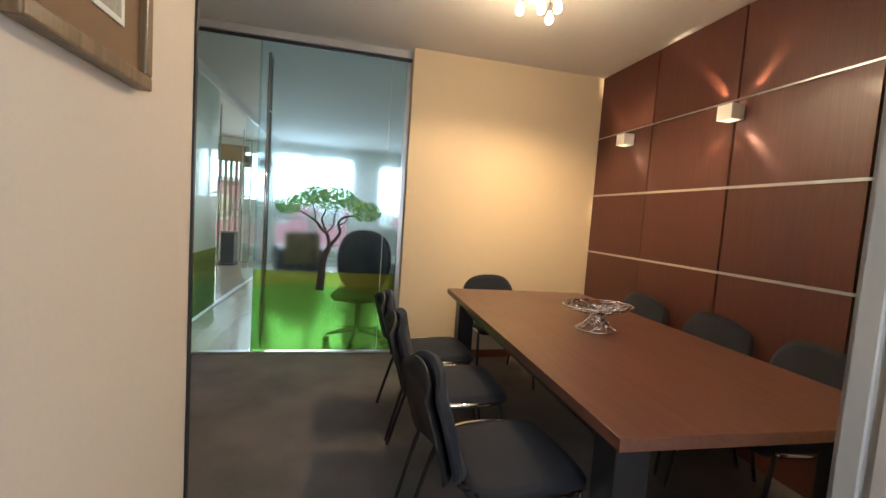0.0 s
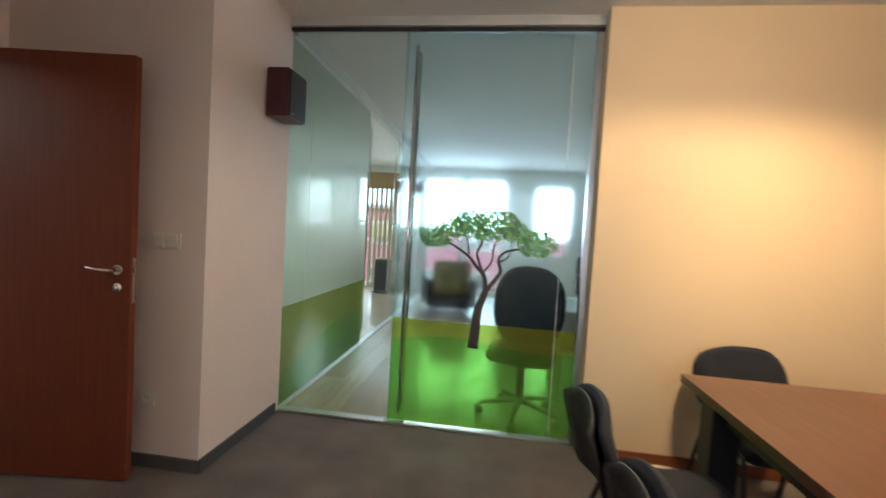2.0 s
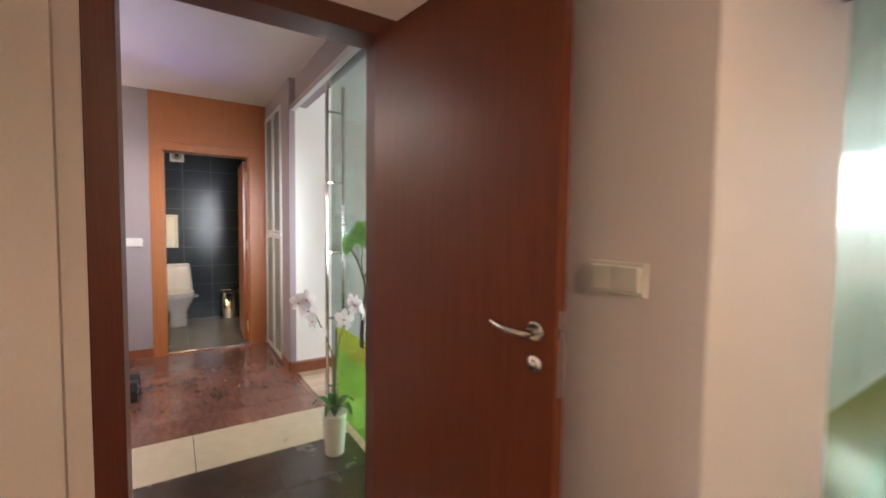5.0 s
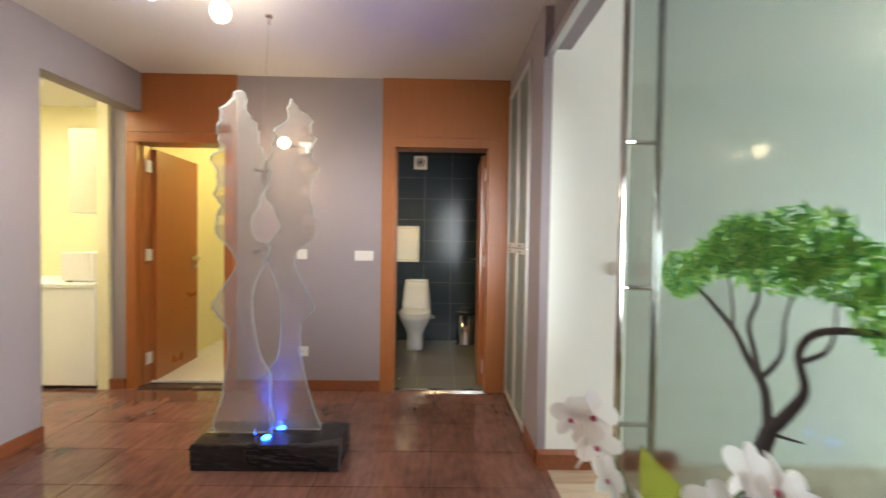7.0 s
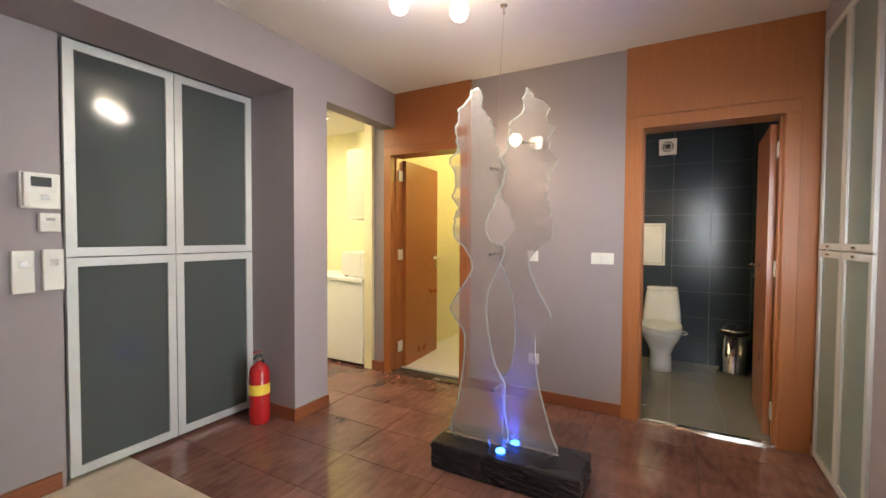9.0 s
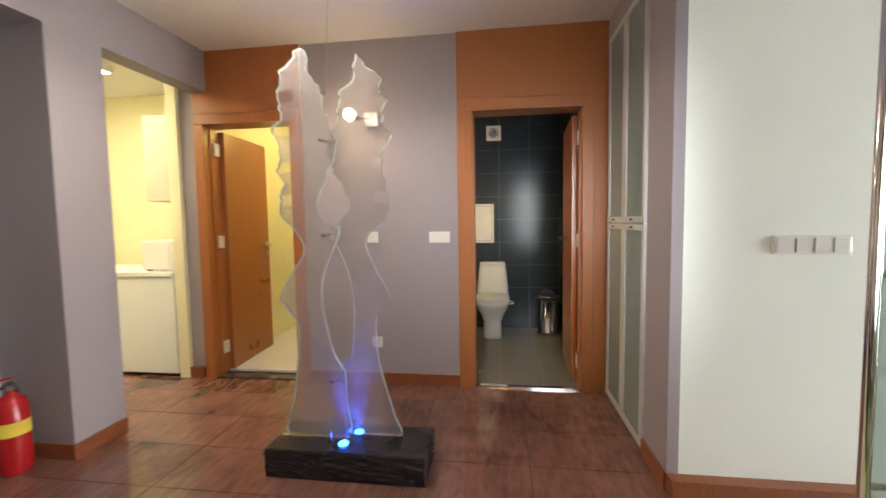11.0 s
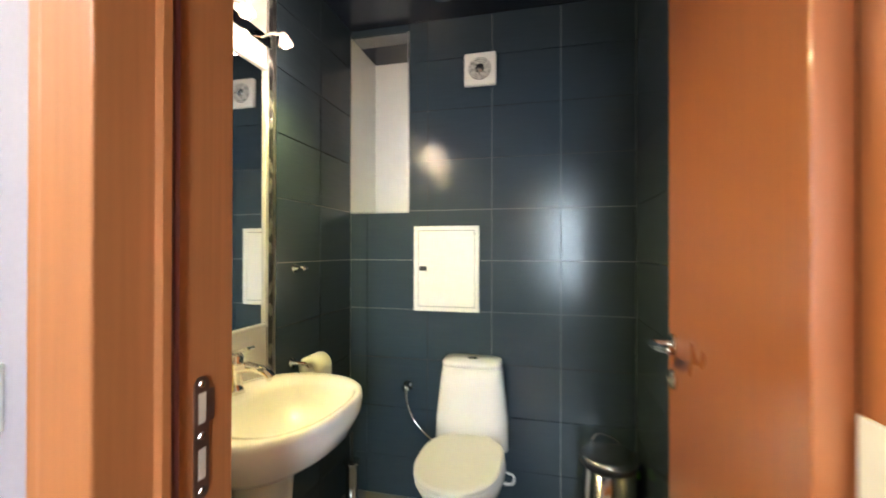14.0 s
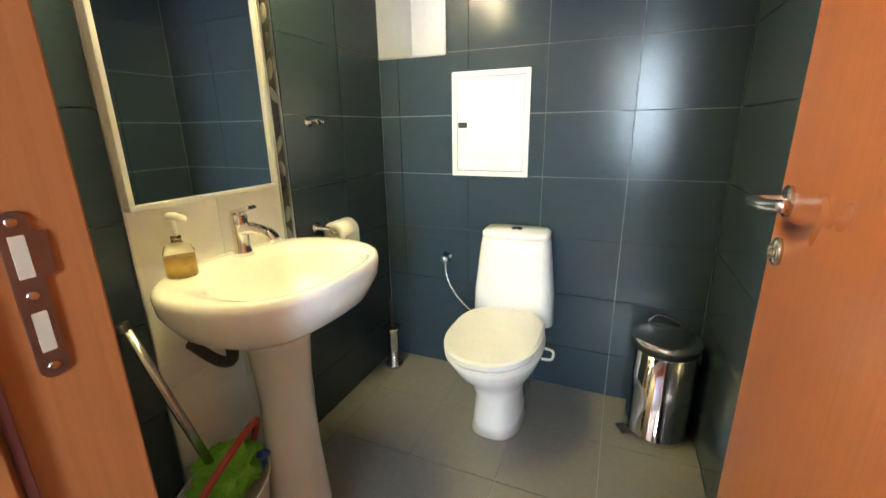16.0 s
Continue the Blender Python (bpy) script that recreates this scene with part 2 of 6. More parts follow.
M = {
    "cream": material("cream_paint", (0.75, 0.68, 0.59), 0.7, vary=0.03, grain=120, bump=0.04),
    # the cream again, with the warm spot's tint put into its colour
    "warm_lit_cream": material("cream_paint_warm_light_tint", (0.76, 0.61, 0.40), 0.7, vary=0.03, grain=120, bump=0.04),
    "white": material("white_paint", (0.84, 0.86, 0.80), 0.65, vary=0.03, grain=120, bump=0.03),
    "lavender": material("lavender_paint", (0.315, 0.275, 0.292), 0.65, vary=0.04, grain=120, bump=0.05),
    "pinkish": material("greyish_pink_paint", (0.80, 0.71, 0.71), 0.65, vary=0.04, grain=120, bump=0.05),
    "ceiling": material("ceiling_paint", (0.78, 0.75, 0.72), 0.8, vary=0.02, grain=90, bump=0.03),
    "carpet": material("grey_carpet", (0.125, 0.112, 0.104), 0.95, vary=0.6, grain=160, big=2.6, bump=0.6, sheen=0.08),
    "hall_tile": material("brown_polished_tile", (0.190, 0.090, 0.068), 0.13, vary=0.45, grain=9, big=3.5, bump=0.22, coat=0.3, random_piece=0.25, stretch=(1, 3, 1), gloss_vary=0.6),
    "dark_tile": material("dark_brown_tile", (0.066, 0.052, 0.044), 0.24, vary=0.2, grain=8, big=4, bump=0.04, random_piece=0.2, gloss_vary=0.25),
    "stone": material("pale_stone_tile", (0.58, 0.50, 0.38), 0.3, vary=0.12, grain=14, big=2, bump=0.02, random_piece=0.1),
    "grout": material("dark_grout", (0.035, 0.028, 0.026), 0.9, vary=0.2, bump=0.1),
    "bath_tile": material("anthracite_tile", (0.034, 0.050, 0.066), 0.18, vary=0.10, grain=26, big=1.2, bump=0.10, stretch=(0.3, 0.3, 7), random_piece=0.15, gloss_vary=0.05),
    "bath_grout": material("pale_grout", (0.26, 0.27, 0.28), 0.9, vary=0.1),
    "floor_tile": material("grey_floor_tile", (0.21, 0.205, 0.180), 0.25, vary=0.08, grain=40, big=2, bump=0.03, random_piece=0.1),
    "white_tile": material("white_tile", (0.78, 0.78, 0.74), 0.2, vary=0.03, grain=20, bump=0.01),
    "black_gloss": material("dark_stretch_ceiling", (0.012, 0.018, 0.035), 0.25, vary=0.1, bump=0.0),
    "mahogany": wood("mahogany_panel", (0.085, 0.026, 0.019), (0.118, 0.037, 0.025), 2, scale=12, rough=0.5, coat=0.03, random_piece=0.25),
    "door_wood": wood("reddish_veneer", (0.145, 0.031, 0.013), (0.200, 0.047, 0.019), 2, scale=14, rough=0.43, coat=0.0),
    "frame_wood": wood("reddish_frame_veneer", (0.34, 0.122, 0.038), (0.41, 0.150, 0.048), 2, scale=14, rough=0.35),
    "base_wood": wood("reddish_baseboard", (0.19, 0.055, 0.022), (0.28, 0.090, 0.036), 0, rough=0.35),
    "jamb_wood": wood("dark_reddish_frame_veneer", (0.105, 0.024, 0.016), (0.150, 0.036, 0.022), 2, scale=14, rough=0.4),
    "orange_wood": wood("orange_veneer", (0.31, 0.098, 0.026), (0.37, 0.120, 0.034), 2, scale=14, rough=0.3),
    "table_wood": wood("brown_tabletop", (0.105, 0.042, 0.026), (0.165, 0.066, 0.040), 1, rough=0.33, coat=0.1),
    "oak": wood("pale_oak_plank", (0.42, 0.32, 0.22), (0.58, 0.47, 0.35), 1, scale=3, rough=0.22, coat=0.35, random_piece=0.5),
    "dark_base": material("grey_carpet_skirting", (0.07, 0.075, 0.085), 0.8, vary=0.15, bump=0.1),
    "alu": material("brushed_aluminium", (0.62, 0.62, 0.62), 0.32, metal=1.0, vary=0.05, grain=60, bump=0.02),
    "white_alu": material("pale_anodised_frame", (0.60, 0.61, 0.60), 0.4, metal=0.3, vary=0.04, bump=0.02),
    "chrome": material("polished_steel", (0.80, 0.78, 0.75), 0.08, metal=1.0, vary=0.02, bump=0.0),
    "steel": material("satin_steel", (0.60, 0.58, 0.56), 0.25, metal=1.0, vary=0.04, bump=0.0),
    "black": material("black_plastic", (0.018, 0.018, 0.020), 0.45, vary=0.15, bump=0.05),
    "black_metal": material("black_enamelled_tube", (0.015, 0.015, 0.017), 0.35, vary=0.1, bump=0.02),
    "fabric": material("dark_blue_black_fabric", (0.015, 0.018, 0.027), 0.85, vary=0.3, grain=260, bump=0.4, sheen=0.05),
    "leather": material("black_leatherette", (0.009, 0.011, 0.015), 0.48, vary=0.2, grain=90, bump=0.15),
    "porcelain": material("white_porcelain", (0.80, 0.79, 0.75), 0.1, vary=0.02, bump=0.0, coat=0.4),
    "plastic": material("white_plastic", (0.76, 0.75, 0.71), 0.35, vary=0.03, bump=0.0),
    "white_metal": material("white_enamelled_steel", (0.78, 0.77, 0.72), 0.4, vary=0.03, bump=0.02),
    "frost": glass("frosted_glass", (0.31, 0.355, 0.28), 0.32, 1.2),
    "hall_frost": glass("frosted_hall_glass", (0.49, 0.59, 0.55), 0.16, 1.10),
    "soft_frost": glass("lightly_frosted_glass", (0.66, 0.87, 0.92), 0.23, 1.10),
    "clear": clear_film("clear_glass", (0.90, 0.96, 0.94), (0.5, 0.6, 0.6), 0.02, 0.02),
    "green": clear_film("green_printed_film", (0.52, 0.78, 0.30), (0.34, 0.56, 0.12), 0.1, 0.28),
    "yellow": clear_film("yellow_green_printed_film", (0.74, 0.80, 0.30), (0.50, 0.52, 0.12), 0.1, 0.24),
    "mirror": material("silvered_glass", (0.86, 0.88, 0.88), 0.02, metal=1.0, vary=0.01, bump=0.0),
    "bulb": glow("lit_halogen_bulb", (1.0, 0.80, 0.50), 14),
    "bulb_white": glow("lit_warm_diffuser", (1.0, 0.86, 0.62), 12),
    "led": glow("blue_led", (0.02, 0.14, 1.0), 16),
    "cabinet_cream": material("cream_laminate", (0.58, 0.54, 0.42), 0.45, vary=0.03, bump=0.02),
    "kitchen_wall": material("pale_yellow_paint", (0.80, 0.76, 0.50), 0.6, vary=0.03, bump=0.02),
}

M["leather"].node_tree.nodes["Principled BSDF"].inputs["Specular IOR Level"].default_value = 0.2
M["frost"].node_tree.nodes["Principled BSDF"].inputs["Coat Weight"].default_value = 0.35
M["soft_frost"].node_tree.nodes["Principled BSDF"].inputs["Coat Weight"].default_value = 0.4
M["bath_tile"].node_tree.nodes["Principled BSDF"].inputs["Specular IOR Level"].default_value = 0.28

# ---------------------------------------------------------------- helpers for meshes


def part(name, bm, mat, parent=None, label="", smooth=False):
    me = bpy.data.meshes.new(name)
    bm.to_mesh(me)
    bm.free()
    me.materials.append(M[mat] if isinstance(mat, str) else mat)
    if smooth:
        me.shade_smooth()
    ob = new(name, me)
    if parent:
        ob.parent = parent
        ob.matrix_parent_inverse = parent.matrix_basis.inverted()
    if label:
        ob["label"] = label
    return ob


def thing(name, label, category, at=(0, 0, 0), turn=0, group="", kind=""):
    ob = new(name)
    ob.matrix_basis = pose(*at, 0, 0, turn)
    return tagged(ob, label, category, group, kind)


def here(name, bm, mat, parent, label="", smooth=False):
    """A part whose mesh is given in its thing's own axes."""
    ob = part(name, bm, mat, None, label, smooth)
    ob.parent = parent
    return ob


def blank():
    return bmesh.new()


def add_box(bm, x0, x1, y0, y1, z0, z1, bevel=0.0):
    b = bmesh.new() if bevel else bm
    r = bmesh.ops.create_cube(b, size=1, matrix=Matrix.Translation(((x0 + x1) / 2, (y0 + y1) / 2, (z0 + z1) / 2)) @ Matrix.Diagonal((abs(x1 - x0), abs(y1 - y0), abs(z1 - z0), 1)))
    if bevel:
        bmesh.ops.bevel(b, geom=b.edges[:], offset=bevel, segments=2, affect="EDGES", profile=0.6)
        join(bm, b)
    return bm


def join(bm, other):
    me = bpy.data.meshes.new("tmp")
    other.to_mesh(me)
    other.free()
    bm.from_mesh(me)
    bpy.data.meshes.remove(me)
    return bm


def box(x0, x1, y0, y1, z0, z1, bevel=0.0):
    return add_box(blank(), x0, x1, y0, y1, z0, z1, bevel)


def add_rod(bm, a, b, r, seg=12, r2=None):
    a, b = Vector(a), Vector(b)
    d = b - a
    m = Matrix.Translation((a + b) / 2) @ d.to_track_quat("Z", "Y").to_matrix().to_4x4()
    bmesh.ops.create_cone(bm, cap_ends=True, segments=seg, radius1=r, radius2=r if r2 is None else r2, depth=d.length, matrix=m)
    return bm


def rod(a, b, r, seg=12, r2=None):
    return add_rod(blank(), a, b, r, seg, r2)


def lathe(profile, seg=32, scale=(1, 1), closed=False):
    """Turned body from (radius, z) pairs; scale flattens it in plan."""
    bm = blank()
    rings = []
    for r, z in profile:
        rings.append([bm.verts.new((r * scale[0] * math.cos(2 * math.pi * i / seg), r * scale[1] * math.sin(2 * math.pi * i / seg), z)) for i in range(seg)])
    for a, b in zip(rings, rings[1:]):
        for i in range(seg):
            bm.faces.new((a[i], a[(i + 1) % seg], b[(i + 1) % seg], b[i]))
    if profile[0][0] > 0.0005:
        bm.faces.new(rings[0][::-1])
    if profile[-1][0] > 0.0005:
        bm.faces.new(rings[-1])
    bmesh.ops.remove_doubles(bm, verts=bm.verts, dist=0.0003)
    bmesh.ops.recalc_face_normals(bm, faces=bm.faces)
    return bm


def sweep(points, r, seg=10, close_ends=True):
    """A round tube along points; r a number or one for each point."""
    bm = blank()
    pts = [Vector(p) for p in points]
    radii = r if isinstance(r, (list, tuple)) else [r] * len(pts)
    rings, up = [], None
    for i, p in enumerate(pts):
        d = (pts[min(i + 1, len(pts) - 1)] - pts[max(i - 1, 0)]).normalized()
        if up is None:
            up = Vector((0, 0, 1)) if abs(d.z) < 0.9 else Vector((1, 0, 0))
        side = d.cross(up).normalized()
        up = side.cross(d).normalized()
        rings.append([bm.verts.new(p + radii[i] * (math.cos(2 * math.pi * k / seg) * side + math.sin(2 * math.pi * k / seg) * up)) for k in range(seg)])
    for a, b in zip(rings, rings[1:]):
        for k in range(seg):
            bm.faces.new((a[k], a[(k + 1) % seg], b[(k + 1) % seg], b[k]))
    if close_ends:
        bm.faces.new(rings[0][::-1])
        bm.faces.new(rings[-1])
    bmesh.ops.recalc_face_normals(bm, faces=bm.faces)
    return bm


def curve_points(ctrl, n=8):
    """Catmull-Rom points through ctrl."""
    c = [Vector(p) for p in ctrl]
    c = [2 * c[0] - c[1]] + c + [2 * c[-1] - c[-2]]
    out = []
    for i in range(1, len(c) - 2):
        for k in range(n):
            t = k / n
            a, b, d, e = c[i - 1], c[i], c[i + 1], c[i + 2]
            out.append(0.5 * (2 * b + (d - a) * t + (2 * a - 5 * b + 4 * d - e) * t * t + (3 * b - a - 3 * d + e) * t ** 3))
    return out + [c[-2]]


def plate(outline, thick, bevel=0.0):
    """A plate with outline [(u, v)] in the x-z plane, thick along y, centred on y = 0."""
    bm = blank()
    vs = [bm.verts.new((u, -thick / 2, v)) for u, v in outline]
    f = bm.faces.new(vs)
    r = bmesh.ops.extrude_face_region(bm, geom=[f])
    bmesh.ops.translate(bm, verts=[g for g in r["geom"] if isinstance(g, bmesh.types.BMVert)], vec=(0, thick, 0))
    bmesh.ops.recalc_face_normals(bm, faces=bm.faces)
    if bevel:
        bmesh.ops.bevel(bm, geom=bm.edges[:], offset=bevel, segments=2, affect="EDGES")
    return bm


def move(bm, m):
    bmesh.ops.transform(bm, matrix=m, verts=bm.verts)
    return bm


def wall_boxes(axis, p0, p1, a0, a1, z0, z1, holes=()):
    """A wall across axis ('x' or 'y') from p0 to p1 thick, running from a0 to a1, with holes (b0, b1, h0, h1)."""
    bm = blank()

    def put(b0, b1, h0, h1):
        if b1 - b0 > 1e-4 and h1 - h0 > 1e-4:
            add_box(bm, *((p0, p1, b0, b1) if axis == "x" else (b0, b1, p0, p1)), h0, h1)

    at = a0
    for b0, b1, h0, h1 in sorted(holes):
        put(at, b0, z0, z1)
        put(b0, b1, z0, h0)
        put(b0, b1, h1, z1)
        at = b1
    put(at, a1, z0, z1)
    return bm


def setting(name, bm, mat, label, category="wall"):
    return tagged(part(name, bm, mat), label, category, kind="structure")


# ---------------------------------------------------------------- structure
CM, CH = 2.68, 2.58  # ceilings: meeting room and offices; hall
# floors
setting("floor_meeting", box(-2.475, 2.70, -1.3, 3.965, -0.12, 0.0), "carpet", "dark grey cut-pile carpet with faint stains", "floor")
setting("floor_hall_base", box(-6.9, -2.475, -2.4, 3.17, -0.12, -0.006), "grout", "dark grouted bed under the hall tiles", "floor")
setting("floor_office_base", box(-4.7, 3.6, 3.985, 10.3, -0.12, -0.008), "grout", "bed under the oak planks of the office", "floor")
setting("floor_side_base", box(-4.7, -2.52, 3.17, 3.985, -0.12, -0.008), "grout", "bed under the oak planks of the side room", "floor")
setting("floor_wash_base", box(-8.0, -5.76, 1.2, 3.4, -0.12, -0.004), "bath_grout", "pale grouted bed under the washroom tiles", "floor")
setting("floor_store", box(-7.6, -5.90, -0.3, 1.15, -0.1, 0.012), "white_tile", "cream tiled floor of the store room", "floor")
# meeting room walls
setting("wall_partition", wall_boxes("x", -0.215, -0.095, -1.3, 1.335, 0, CM), "cream", "cream painted partition wall end with a picture")
setting("wall_passage", wall_boxes("y", 1.335, 1.455, -2.40, -0.095, 0, CM), "cream", "cream painted passage wall")
setting("wall_south", wall_boxes("y", -1.42, -1.30, -0.215, 1.58, 0, CM, [(-0.05, 1.25, 0.9, 2.1)]), "cream", "cream painted wall behind the entrance")
setting("wall_niche", wall_boxes("x", 1.46, 1.58, -1.30, 0.90, 0, CM), "cream", "cream painted side wall of the entrance")
setting("wall_return", wall_boxes("y", 0.80, 0.90, 1.58, 2.615, 0, CM), "cream", "cream painted return wall beside the panelling")
setting("wall_door", wall_boxes("x", -2.52, -2.40, -0.42, 3.19, 0, CM, [(2.09, 3.01, 0, 2.10)]), "pinkish", "greyish pink painted wall with the meeting room door")
setting("wall_door_jog", box(-2.40, -2.365, 1.455, 1.99, 0, CM), "pinkish", "slight step in the painted wall beside the door")
setting("wall_column", box(-2.52, -1.235, 3.19, 3.985, 0, CM), "pinkish", "greyish pink painted column between door and glazing")
setting("wall_warm", box(0.79, 2.72, 3.84, 4.06, 0, CM), "warm_lit_cream", "cream painted end wall lit by a warm spot, with its warm tint also in the colour")
setting("wall_panelled", wall_boxes("x", 2.615, 2.72, 0.80, 3.84, 0, CM), "black", "dark wall behind the mahogany panels")
setting("header_glass", box(-1.235, 0.79, 3.93, 4.04, 2.62, CM), "white_alu", "pale aluminium rail over the glazing", "rail")
setting("ceiling_meeting", box(-2.52, 2.72, -1.42, 4.06, CM, CM + 0.1), "ceiling", "white painted ceiling of the meeting room", "ceiling")
setting("ceiling_office", box(-4.7, 3.72, 4.06, 10.42, CM, CM + 0.1), "ceiling", "white painted ceiling of the office", "ceiling")
setting("ceiling_side", box(-4.7, -2.52, 3.27, 4.06, CM, CM + 0.1), "ceiling", "white painted ceiling of the side room", "ceiling")
setting("ceiling_hall", box(-5.9, -2.52, -0.42, 3.17, CH, CH + 0.1), "ceiling", "white painted ceiling of the hall", "ceiling")
# office and side room
setting("wall_office_east", wall_boxes("x", 3.6, 3.72, 4.06, 10.3, 0, CM), "white", "white painted office wall")
setting("wall_office_front", wall_boxes("y", 4.06, 4.12, 2.72, 3.6, 0, CM), "white", "white painted office wall beside the meeting room")
setting("wall_facade", wall_boxes("y", 10.2, 10.42, -4.7, 3.72, 0, CM, [(-4.3, -2.0, 0.05, 2.42), (-1.34, -0.50, 0.05, 2.42), (-0.46, 0.36, 0.05, 2.42), (1.00, 1.70, 0.90, 2.36)]), "white", "white painted facade wall with tall windows")
setting("wall_white", wall_boxes("x", -4.70, -4.625, 3.17, 10.2, 0, CM), "white", "white painted wall of the side room")
# hall
setting("wall_cabinets", wall_boxes("y", 3.12, 3.17, -5.90, -4.70, 0, CH, [(-5.66, -4.93, 0.03, 2.42)]), "lavender", "lavender painted wall with a built-in glazed cabinet")
setting("wall_strip", box(-4.70, -4.625, 3.12, 3.17, 0, CH), "lavender", "lavender painted wall strip")
setting("wall_over_glass", wall_boxes("y", 3.17, 3.27, -4.625, -2.52, 2.34, CM), "lavender", "lavender painted lintel over the sliding glass")
setting("wall_end", wall_boxes("x", -5.90, -5.74, -0.13, 3.17, 0, CH, [(0.04, 0.84, 0, 2.05), (2.18, 2.99, 0, 2.06)]), "lavender", "lavender painted end wall of the hall")
setting("wall_recess", wall_boxes("y", -0.42, -0.37, -4.6, -3.46, 0, CH), "lavender", "lavender painted wall behind the glazed closet")
setting("wall_intercom", wall_boxes("y", -0.42, -0.30, -3.46, -2.40, 0, CH), "lavender", "lavender painted wall with the entry phone")
setting("wall_pillar", box(-4.86, -4.55, -0.42, 0.12, 0, CH), "lavender", "lavender painted pillar between closet and kitchen")
setting("soffit", box(-4.55, -2.52, -0.30, 0.12, 2.27, CH), "lavender", "lavender painted beam over the closet", "beam")
setting("soffit_kitchen", box(-5.74, -4.86, -0.02, 0.12, 2.27, CH), "lavender", "lavender painted lintel over the kitchen opening", "lintel")
# kitchen and store room beyond their openings
setting("wall_kitchen_side", wall_boxes("y", -0.22, -0.13, -6.4, -5.70, 0, 2.5), "kitchen_wall", "pale yellow end wall of the kitchen")
setting("wall_kitchen_back", wall_boxes("x", -6.5, -6.4, -2.4, -0.13, 0, 2.5), "kitchen_wall", "pale yellow kitchen wall")
setting("wall_kitchen_south", wall_boxes("y", -2.5, -2.4, -6.5, -4.0, 0, 2.5), "kitchen_wall", "pale yellow kitchen wall at the far end")
setting("wall_kitchen_east", wall_boxes("x", -4.65, -4.55, -2.4, -0.42, 0, 2.5), "kitchen_wall", "pale yellow kitchen wall beside the pillar")
setting("ceiling_kitchen", box(-6.5, -4.55, -2.5, -0.02, 2.5, 2.58), "ceiling", "white kitchen ceiling", "ceiling")
setting("wall_store_south", wall_boxes("y", -0.13, -0.05, -7.6, -5.90, 0, 2.5), "kitchen_wall", "pale yellow store room wall")
setting("wall_store_north", wall_boxes("y", 1.05, 1.15, -7.6, -5.90, 0, 2.5), "kitchen_wall", "pale yellow store room wall")
setting("wall_store_west", wall_boxes("x", -7.7, -7.6, -0.13, 1.15, 0, 2.5), "kitchen_wall", "pale yellow store room wall")
setting("ceiling_store", box(-7.7, -5.90, -0.13, 1.15, 2.5, 2.56), "ceiling", "white store room ceiling", "ceiling")
# washroom shell behind the tiles
setting("wall_wash_mirror", wall_boxes("y", 1.49, 1.59, -7.9, -5.90, 0, 2.52), "bath_grout", "grouted wall behind the washroom tiles")
setting("wall_wash_back", wall_boxes("x", -7.60, -7.49, 1.59, 3.06, 0, 2.52, [(1.60, 1.935, 1.50, 2.46)]), "bath_grout", "grouted back wall of the washroom with a niche")
setting("wall_wash_right", wall_boxes("y", 3.06, 3.12, -7.6, -5.90, 0, 2.52), "bath_grout", "grouted side wall of the washroom")
setting("wall_wash_niche", wall_boxes("x", -7.90, -7.82, 1.50, 2.1, 1.3, 2.52), "white_tile", "white tiled back of the washroom niche")
setting("ceiling_wash", box(-7.9, -5.90, 1.49, 3.12, 2.50, 2.56), "black_gloss", "dark glossy stretched ceiling", "ceiling")
# ---------------------------------------------------------------- shared fittings


def switch_plate(at, turn, gangs=1, outlet=False, label="white plastic light switch on the wall", group=""):
    """Wall plate facing -y before it is turned."""
    ob = thing("wall_outlet" if outlet else "light_switch", label, "outlet" if outlet else "switch", at, turn, group)
    w = 0.072 * gangs
    here("plate", box(-w / 2 - 0.005, w / 2 + 0.005, -0.010, 0, -0.041, 0.041, 0.003), "plastic", ob)
    for i in range(gangs):
        x = -w / 2 + 0.072 * (i + 0.5)
        if outlet:
            here("socket", move(lathe([(0.024, 0.0), (0.024, 0.006), (0.020, 0.006), (0.019, -0.001), (0.0, -0.001)], 20), pose(x, -0.0098, 0, 90)), "plastic", ob)
            b = blank()
            for s in (-1, 1):
                add_rod(b, (x + s * 0.0095, -0.0092, 0), (x + s * 0.0095, -0.0125, 0), 0.0026, 8)
            here("contact_holes", b, "black", ob)
        else:
            r = box(-0.029, 0.029, -0.009, 0, -0.031, 0.031, 0.003)
            here("rocker", move(r, pose(x, -0.008, 0, 3)), "plastic", ob)
    return ob


def lever_handle(parent, x, y, z, side, reach, mat="steel"):
    """Rose, lever and lock rose on a leaf's face at y; side is the face's outward y; reach the lever's x direction and length."""
    d = side
    h = here("handle", move(lathe([(0.026, 0), (0.026, 0.006), (0.022, 0.009), (0.0, 0.009)], 20), pose(x, y, z, -90 * d)), mat, parent, "satin steel lever handle")
    lv = sweep(curve_points([(x, y, z), (x, y + d * 0.045, z), (x + reach * 0.15, y + d * 0.052, z + 0.002), (x + reach * 0.6, y + d * 0.05, z + 0.004), (x + reach, y + d * 0.035, z + 0.010)], 6), 0.0095, 12)
    ob = part("lever", lv, mat, None, "", True)
    ob.parent = h
    k = here("lock_rose", move(lathe([(0.024, 0), (0.024, 0.006), (0.020, 0.009), (0.011, 0.010), (0.011, 0.016), (0.0, 0.016)], 20), pose(x, y, z - 0.085, -90 * d)), mat, parent, "satin steel lock rose", True)
    return h


